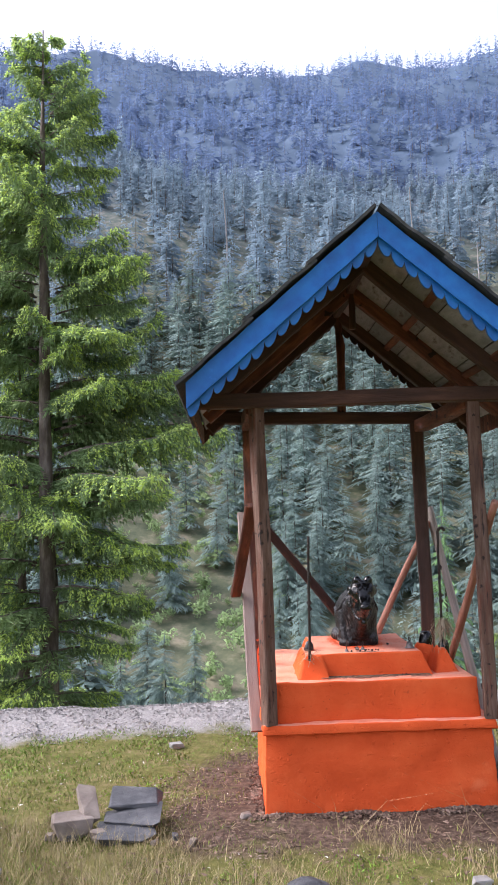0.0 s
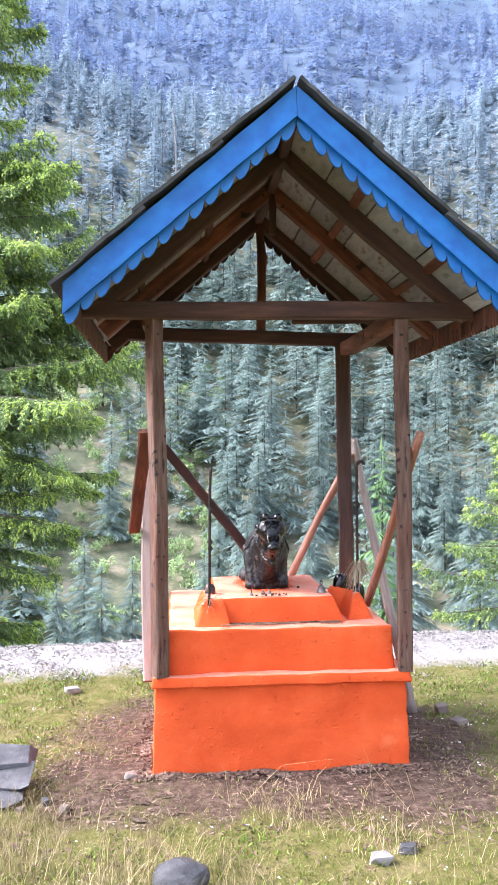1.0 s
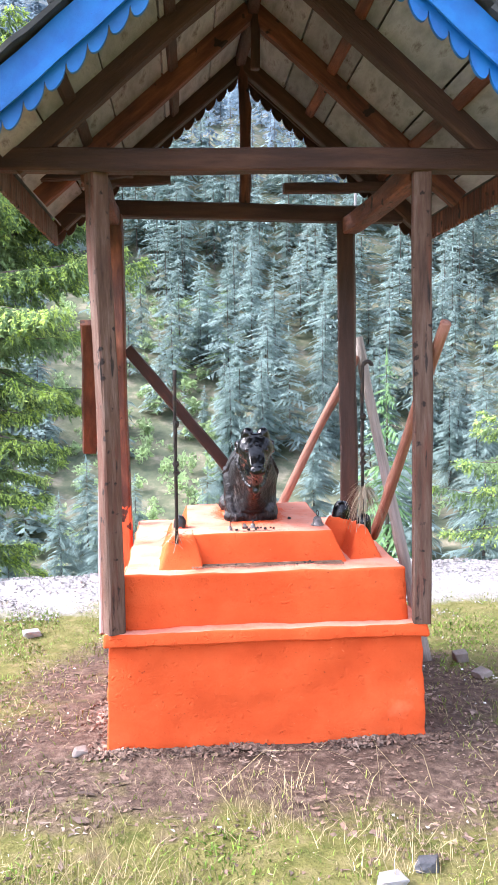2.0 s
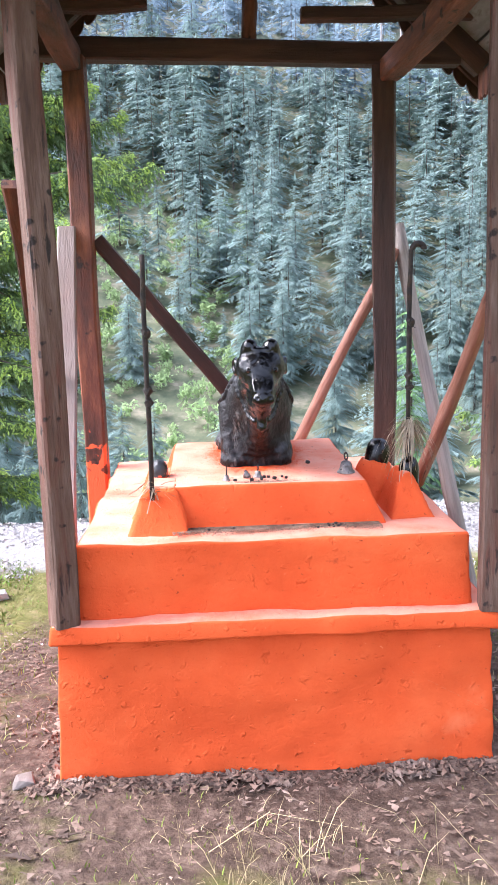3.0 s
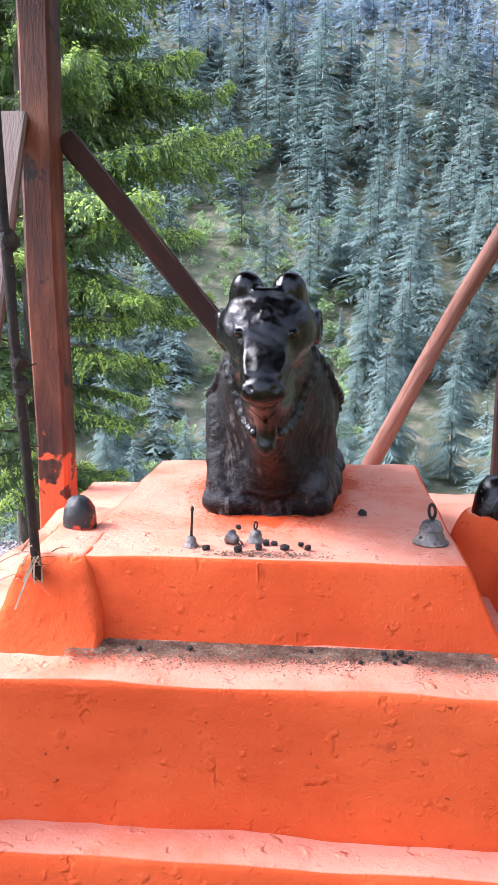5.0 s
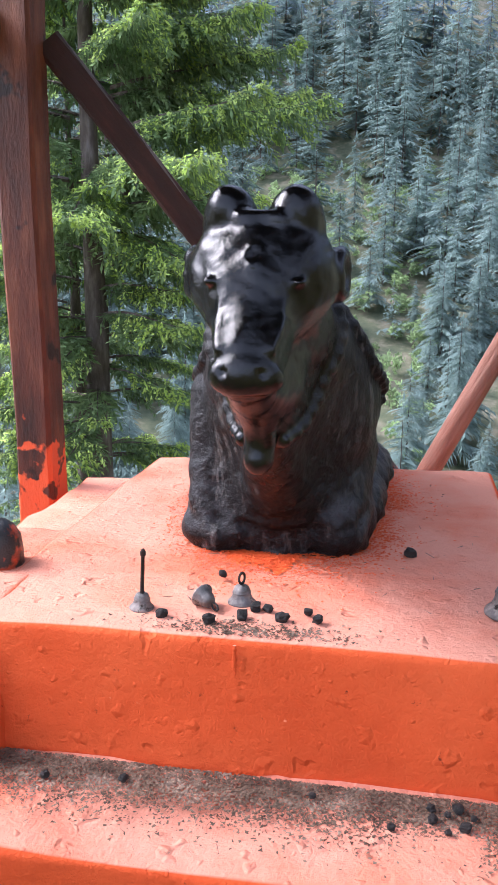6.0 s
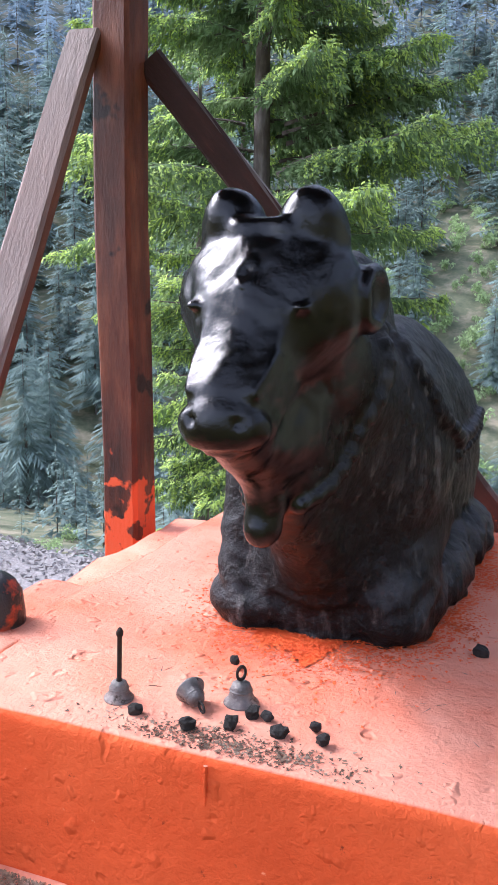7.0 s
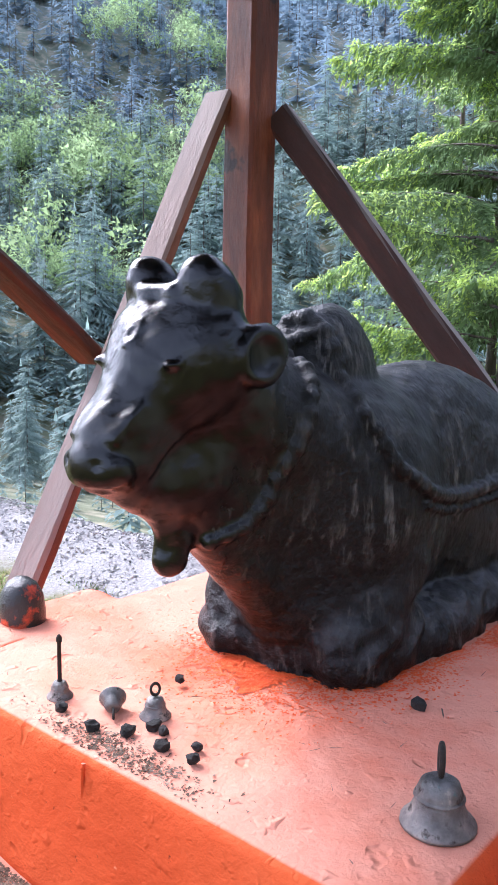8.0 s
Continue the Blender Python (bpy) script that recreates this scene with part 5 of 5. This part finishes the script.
# ---- near spruces ----
def spruce(name, x, y, z0, h, spread, seed, label, whorl=0.36, bare_to=0.14, detail=1.0, lit=0.5, density=1.0):
    """A tapered trunk, drooping limbs in whorls, hanging twigs set with needle sprays and pale fresh tips."""
    q = np.random.default_rng(seed)
    t = thing(name, Matrix.Translation((x, y, z0)), label, "tree", "near spruces")
    part("trunk", round_pole(h, h * 0.0125 + 0.02, 0.012, 0.05, 26, 10, seed, 14), BARK, t, smooth=True)
    LV, LF, NV, TV = [], [], [], []

    def strip(A, B, wid, out):
        """Narrow needle sprays from A to B (n, 3)."""
        d = B - A
        s = np.cross(d, q.normal(0, 1, d.shape) * 0.35 + np.array((0, 0, 1.0)))
        s *= (wid / np.maximum(np.linalg.norm(s, axis=1), 1e-6))[:, None]
        out.append(np.stack([A, A + d * 0.5 + s, B, A + d * 0.5 - s], 1))
    zc = h * bare_to
    while zc < h * 0.985:
        fz = zc / h
        reach = spread * (1 - fz) ** 0.72 * float(np.interp(fz, (0, 0.28, 0.35, 0.42), (0.32, 0.45, 0.62, 1.0))) + 0.12
        for k in range(max(3, int(4.4 * density))):
            a = q.uniform(0, 2 * np.pi)
            L_ = reach * q.uniform(0.55, 1.12)
            zz = zc + q.uniform(-0.15, 0.15)
            n = max(5, int(L_ / 0.13 * detail))
            s = np.linspace(0.10, 1, n)
            rise = 0.12 + 0.5 * fz
            pz = zz + L_ * (rise * s - (0.46 + 0.1 * q.normal()) * s ** 2 + 0.15 * s ** 5)
            P = np.stack([np.cos(a) * L_ * s, np.sin(a) * L_ * s, pz], -1)
            # the limb itself
            b = sum(len(w) for w in LV)
            rad = (0.010 + 0.010 * L_) * (1 - s * 0.93)
            ring = [P + np.stack([-np.sin(a) * rad * math.cos(c), np.cos(a) * rad * math.cos(c), rad * math.sin(c)], -1) for c in (0, 2.09, 4.19)]
            LV.append(np.stack(ring, 1).reshape(-1, 3))
            for i in range(n - 1):
                for c in range(3):
                    LF.append((b + i * 3 + c, b + i * 3 + (c + 1) % 3, b + i * 3 + 3 + (c + 1) % 3, b + i * 3 + 3 + c))
            # a flat frond of side twigs, whose sprays hang and whose ends are tipped with fresh growth
            fresh_limb = q.random() < lit
            side = np.array((-np.sin(a), np.cos(a), 0.0))
            out_ = np.array((np.cos(a), np.sin(a), 0.0))
            for i in range(1, n):
                for sg in (-1, 1):
                    tw = (0.14 + 0.34 * L_ * (1.02 - s[i]) ** 0.7 * min(1, s[i] * 3)) * q.uniform(0.7, 1.2)
                    tw = min(tw, 0.85)
                    d = out_ * q.uniform(0.55, 0.9) + side * sg * q.uniform(0.5, 0.85) + np.array((0, 0, q.uniform(-0.22, 0.12)))
                    d /= np.linalg.norm(d)
                    m = max(4, int(tw / 0.05 * detail))
                    u = np.linspace(0.0, 1, m)[:, None]
                    A = P[i] + d * tw * u + np.array((0, 0, -0.45 * tw)) * u ** 2.2
                    w = np.cross(d, (0, 0, 1.0))
                    w /= np.linalg.norm(w)
                    for g in (-1, 1, 0):
                        ln = (0.15 if g else 0.17) * (1.1 - 0.45 * u) * q.uniform(0.6, 1.3, (m, 1))
                        lay = (d * 0.7 + g * w * 0.7 + np.array((0, 0, -0.28))) if g else (d * 0.35 + np.array((0, 0, -0.9)))
                        B = A + (lay + q.normal(0, 0.18, (m, 3))) * ln
                        strip(A, B, 0.021 / detail ** 0.5, NV)
                    if fresh_limb and s[i] > 0.32 or s[i] > 0.9:
                        kk = int(26 * detail)
                        f_ = q.uniform(0.4, 1.0, (kk, 1))
                        A2 = P[i] + d * tw * f_ + np.array((0, 0, -0.45 * tw)) * f_ ** 2.2 + q.normal(0, 0.028, (kk, 3)) + np.array((0, 0, 0.025))
                        B2 = A2 + (d * 0.55 + q.normal(0, 0.4, (kk, 3)) + np.array((0, 0, -0.5))) * q.uniform(0.05, 0.10, (kk, 1))
                        strip(A2, B2, 0.017 / detail ** 0.5, TV)
        zc += whorl * (1 - 0.45 * fz)
    tagged(put("branchwork", mesh_from("branchwork", np.concatenate(LV), np.array(LF), BARK), t), kind="stuff")
    for nm, W, mat, lab in (("foliage", NV, NEEDLE, ""), ("new_growth", TV, NEEDLE_NEW, "pale yellow-green fresh shoot tips")):
        V = np.concatenate(W)
        b = np.arange(len(V))[:, None] * 4
        F = b + np.array([[0, 1, 2, 3]])
        tagged(put(nm, mesh_from(nm, V.reshape(-1, 3), F, mat), t, None, lab), kind="stuff")
    return t


spruce("spruce_tree", -5.42, 11.75, -4.9, 17.1, 5.1, 3, "tall dark spruce with drooping limbs and pale green tips", 0.49, 0.18, 1.0, 0.8, 1.15)
spruce("spruce_tree", -6.3, 12.85, -5.2, 11.0, 2.3, 8, "slim spruce with a bare lower trunk beside the tall one", 0.6, 0.42, 0.6, 0.5, 0.8)
spruce("spruce_tree", -9.2, 16.5, -6.0, 14.0, 3.2, 4, "dark spruce standing behind the tall one", 0.55, 0.1, 0.6, 0.3)
spruce("spruce_tree", 6.3, 13.5, -5.2, 8.6, 3.3, 6, "bushy light-green spruce on the valley side", 0.38, 0.03, 0.7, 0.65)


# ---- woods of the far slopes ----
def conifer(q, tiers, per, leaf, droop=0.18, slim=0.17, broad=0.4):
    """Unit-height conifer: branch fans of pointed leaflets in tiers."""
    tri = []
    for i in range(tiers):
        f = 0.12 + 0.86 * (i + q.uniform(-0.3, 0.3)) / tiers
        r = slim * (1 - f) ** 0.75 * (0.75 + 0.5 * q.random()) + 0.012
        for k in range(per):
            a = q.uniform(0, 6.283)
            L_ = r * q.uniform(0.65, 1.2)
            d, w = np.array((math.cos(a), math.sin(a), 0)), np.array((-math.sin(a), math.cos(a), 0))
            z = f + q.uniform(-0.4, 0.4) / tiers
            for j in range(leaf):
                s0, s1 = j / leaf, min(1.0, (j + 1.6) / leaf)
                g = 1 if j % 2 else -1
                o0 = d * L_ * s0 + np.array((0, 0, z - droop * L_ * s0 * s0))
                o1 = d * L_ * s1 + np.array((0, 0, z - droop * L_ * s1 * s1))
                tip = d * L_ * min(1.08, s0 + 0.45) + w * g * L_ * broad * (1.05 - 0.7 * s0) + np.array((0, 0, z - droop * L_ * (s0 + 0.4) - 0.1 * L_ * q.random()))
                tri.append((o0, o1, tip))
    tri.append((np.array((0.012, 0, 0.93)), np.array((-0.012, 0, 0.93)), np.array((0, 0, 1.0))))
    return np.array(tri)


def broadleaf(q, n, size=0.024):
    """Unit-height round tree of small leaf clumps."""
    lobes = np.stack([q.normal(0, 0.16, 9), q.normal(0, 0.16, 9), q.uniform(0.4, 0.8, 9)], -1)
    c = lobes[q.integers(0, 9, n)] + (lambda v: v / np.linalg.norm(v, axis=1, keepdims=True))(q.normal(0, 1, (n, 3))) * q.uniform(0.12, 0.19, (n, 1))
    return c[:, None] + q.normal(0, size, (n, 3, 3))


def scatter(q, n, r0, r1, az0, az1, gap, cond=None):
    """Spots on the slopes kept apart by gap, by a jittered polar grid."""
    rr = np.sqrt(q.uniform(r0 ** 2, r1 ** 2, n))
    az = np.radians(q.uniform(az0, az1, n))
    x, y = rr * np.sin(az), rr * np.cos(az)
    cell = {}
    keep = []
    for i in range(n):
        k = (int(x[i] // gap), int(y[i] // gap))
        if k not in cell:
            cell[k] = i
            keep.append(i)
    keep = np.array(keep)
    x, y = x[keep], y[keep]
    if cond is not None:
        k = cond(x, y, q)
        x, y = x[k], y[k]
    return x, y, height(x, y)


def clearing(x, y, q):
    """Fewer trees on the dry grass strip of the slope."""
    az, r = np.degrees(np.arctan2(x, y)), np.hypot(x, y)
    inside = (np.abs(az + 9.5 + 0.04 * (r - 90)) < 4.4) & (r > 56) & (r < 115)
    thin = fbm(x, y, 22, 4) > 0.95
    return ~((inside & (q.random(len(x)) < 0.88)) | (thin & (q.random(len(x)) < 0.6)))


def woods(name, label, x, y, z, hr, templates, mat, seed, trunks=True):
    q = np.random.default_rng(seed)
    t = thing(name, Matrix.Identity(4), label, "woods", kind="stuff")
    V, TR = [], []
    which = q.integers(0, len(templates), len(x))
    for i in range(len(x)):
        T = templates[which[i]]
        h = q.uniform(*hr)
        a = q.uniform(0, 6.283)
        c, s = math.cos(a), math.sin(a)
        w = h * q.uniform(0.8, 1.25)
        R = np.array(((c * w, -s * w, 0), (s * w, c * w, 0), (0, 0, h)))
        V.append(T @ R.T + np.array((x[i], y[i], z[i] - 0.3)))
        if trunks:
            rad = h * 0.011
            for k in range(3):
                b0, b1 = 2.1 * k, 2.1 * (k + 1)
                p = [np.array((x[i] + rad * math.cos(b), y[i] + rad * math.sin(b), z[i] - 1)) for b in (b0, b1)]
                TR.append((p[0], p[1], np.array((x[i], y[i], z[i] + h * 0.93))))
    V = np.concatenate(V).reshape(-1, 3)
    put("crowns", mesh_from("crowns", V, np.arange(len(V)).reshape(-1, 3), mat), t)
    if TR:
        W = np.array(TR).reshape(-1, 3)
        put("trunks", mesh_from("trunks", W, np.arange(len(W)).reshape(-1, 3), BARK), t)
    return t


q = np.random.default_rng(77)
fine = [conifer(q, 25, 7, 8, 0.26, 0.21), conifer(q, 23, 7, 8, 0.24, 0.25), conifer(q, 27, 6, 8, 0.3, 0.17)]
good = [conifer(q, t_, 6, 6, d_, w_) for t_, d_, w_ in ((17, 0.3, 0.25), (15, 0.2, 0.29), (19, 0.35, 0.22), (14, 0.15, 0.27))]
mid = [conifer(q, 13, 5, 4, 0.28, w_) for w_ in (0.23, 0.26, 0.21, 0.28)]
small = [conifer(q, 9, 4, 3, 0.28, 0.25) for _ in range(4)]
tiny = [conifer(q, 6, 3, 2, 0.28, 0.27) for _ in range(4)]

# the nearest trees of the valley, one by one
near_crowns = [conifer(q, 30, 8, 12, 0.3, 0.22, 0.32), conifer(q, 28, 8, 12, 0.26, 0.25, 0.32), conifer(q, 32, 8, 12, 0.34, 0.19, 0.32)]
crown_meshes = [mesh_from("crown", c.reshape(-1, 3), np.arange(3 * len(c)).reshape(-1, 3), DEODAR) for c in near_crowns]
young_mesh = mesh_from("crown", fine[2].reshape(-1, 3), np.arange(3 * len(fine[2])).reshape(-1, 3), YOUNG)
trunk_bm = round_pole(0.95, 0.012, 0.001, 0.004, 6, 6, 1, 0)
trunk_mesh = bpy.data.meshes.new("trunk")
trunk_bm.to_mesh(trunk_mesh)
trunk_bm.free()
trunk_mesh.materials.append(BARK)


def valley_tree(x, y, h, w, crown, label):
    ob = thing("deodar_tree", Matrix.LocRotScale((x, y, float(height(x, y)) - 0.3), Euler((0, 0, x * 3.7)), (w * h, w * h, h)), label, "tree", "deodars in the valley")
    put("trunk", trunk_mesh, ob)
    put("crown", crown, ob)


x, y, z = scatter(q, 1200, 47, 80, -66, 26, 4.6, clearing)
for i in range(min(len(x), 115)):
    valley_tree(float(x[i]), float(y[i]), float(q.uniform(5, 11.5)), float(q.uniform(0.9, 1.2)), crown_meshes[i % 3], "grey-green deodar on the valley side")
rest = slice(115, None)
woods("valley_woods", "grey-green young deodars filling the valley floor", x[rest], y[rest], z[rest], (5, 11), mid, DEODAR, 4)
valley_tree(8.2, 45.0, 15.5, 0.85, young_mesh, "slender light-green young fir")

x, y, z = scatter(q, 9000, 76, 150, -70, 30, 5.2, clearing)
low = np.hypot(x, y) < 104
woods("slope_woods", "grey-green deodar forest at the foot of the facing slope", x[low], y[low], z[low], (8, 15), fine, DEODAR, 5)
woods("slope_woods", "dense grey-green deodar forest on the facing slope", x[~low], y[~low], z[~low], (8, 17), good, DEODAR, 15)
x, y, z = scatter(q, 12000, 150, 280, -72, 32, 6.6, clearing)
woods("upper_woods", "deodar forest higher on the slope, blue haze painted into its colour", x, y, z, (9, 17), mid, DEODAR_HAZE, 6)
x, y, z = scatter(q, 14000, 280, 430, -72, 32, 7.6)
woods("ridge_woods", "forest below the ridge with blue-green haze painted into its colour", x, y, z, (9, 16), small, RIDGE_HAZE, 7)
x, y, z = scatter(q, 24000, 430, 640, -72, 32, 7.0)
woods("ridge_woods", "forest along the ridge with blue haze painted into its colour", x, y, z, (7, 13), tiny, RIDGE_HAZE, 17)
# woods out of view, added to close the place and for reflections
x, y, z = scatter(q, 500, 60, 400, 40, 280, 14.0)
woods("rear_woods", "unseen forest added on the slopes behind", x, y, z, (12, 22), small, DEODAR, 8)
leafy = [broadleaf(q, 1300, 0.016) for _ in range(3)]
x, y, z = scatter(q, 900, 90, 260, -70, -47, 7.5, lambda x, y, q: fbm(x, y, 40, 2) > -0.2)
woods("leafy_woods", "pale yellow-green broadleaf trees on the slope", x, y, z, (9, 16), leafy, BROADLEAF, 9)
x, y, z = scatter(q, 1400, 54, 118, -17, -1, 2.6)
woods("slope_shrubs", "low yellow-green shrubs on the dry slope", x, y, z, (0.8, 2.8), [broadleaf(q, 160, 0.06) for _ in range(3)], BROADLEAF, 10, False)

x, y, z = scatter(q, 1500, 13, 47, -86, -22, 3.0, lambda x, y, q: (y - 0.08 * x > 6.0) & (np.hypot(x + 5.4, y - 11.75) > 2.5))
woods("bank_thicket", "low young conifers crowding the bank below the verge", x, y, z, (1.6, 4.2), mid[:2], DEODAR, 11)
x, y, z = scatter(q, 500, 6.5, 30, -86, 30, 1.6, lambda x, y, q: (y - 0.08 * x > 4.6) & (q.random(len(x)) < 0.5))
woods("bank_shrubs", "low green shrubs on the bank below the verge", x, y, z, (0.5, 1.2), [broadleaf(q, 260, 0.04) for _ in range(2)], BROADLEAF, 12, False)

# bare snags
for k, (x, y, h) in enumerate(((17.5, 128.0, 30), (27, 170, 30), (-14, 175, 24), (36, 150, 24))):
    bm = round_pole(h, 0.28, 0.08, 0.3, 10, 6, k, 0)
    me = bpy.data.meshes.new("dead_snag")
    bm.to_mesh(me)
    bm.free()
    me.materials.append(SNAG)
    tagged(put("dead_snag", me, None, Matrix.Translation((x, y, float(height(x, y)) - 0.5))), "bare grey dead trunk among the deodars", "tree", "dead snags")
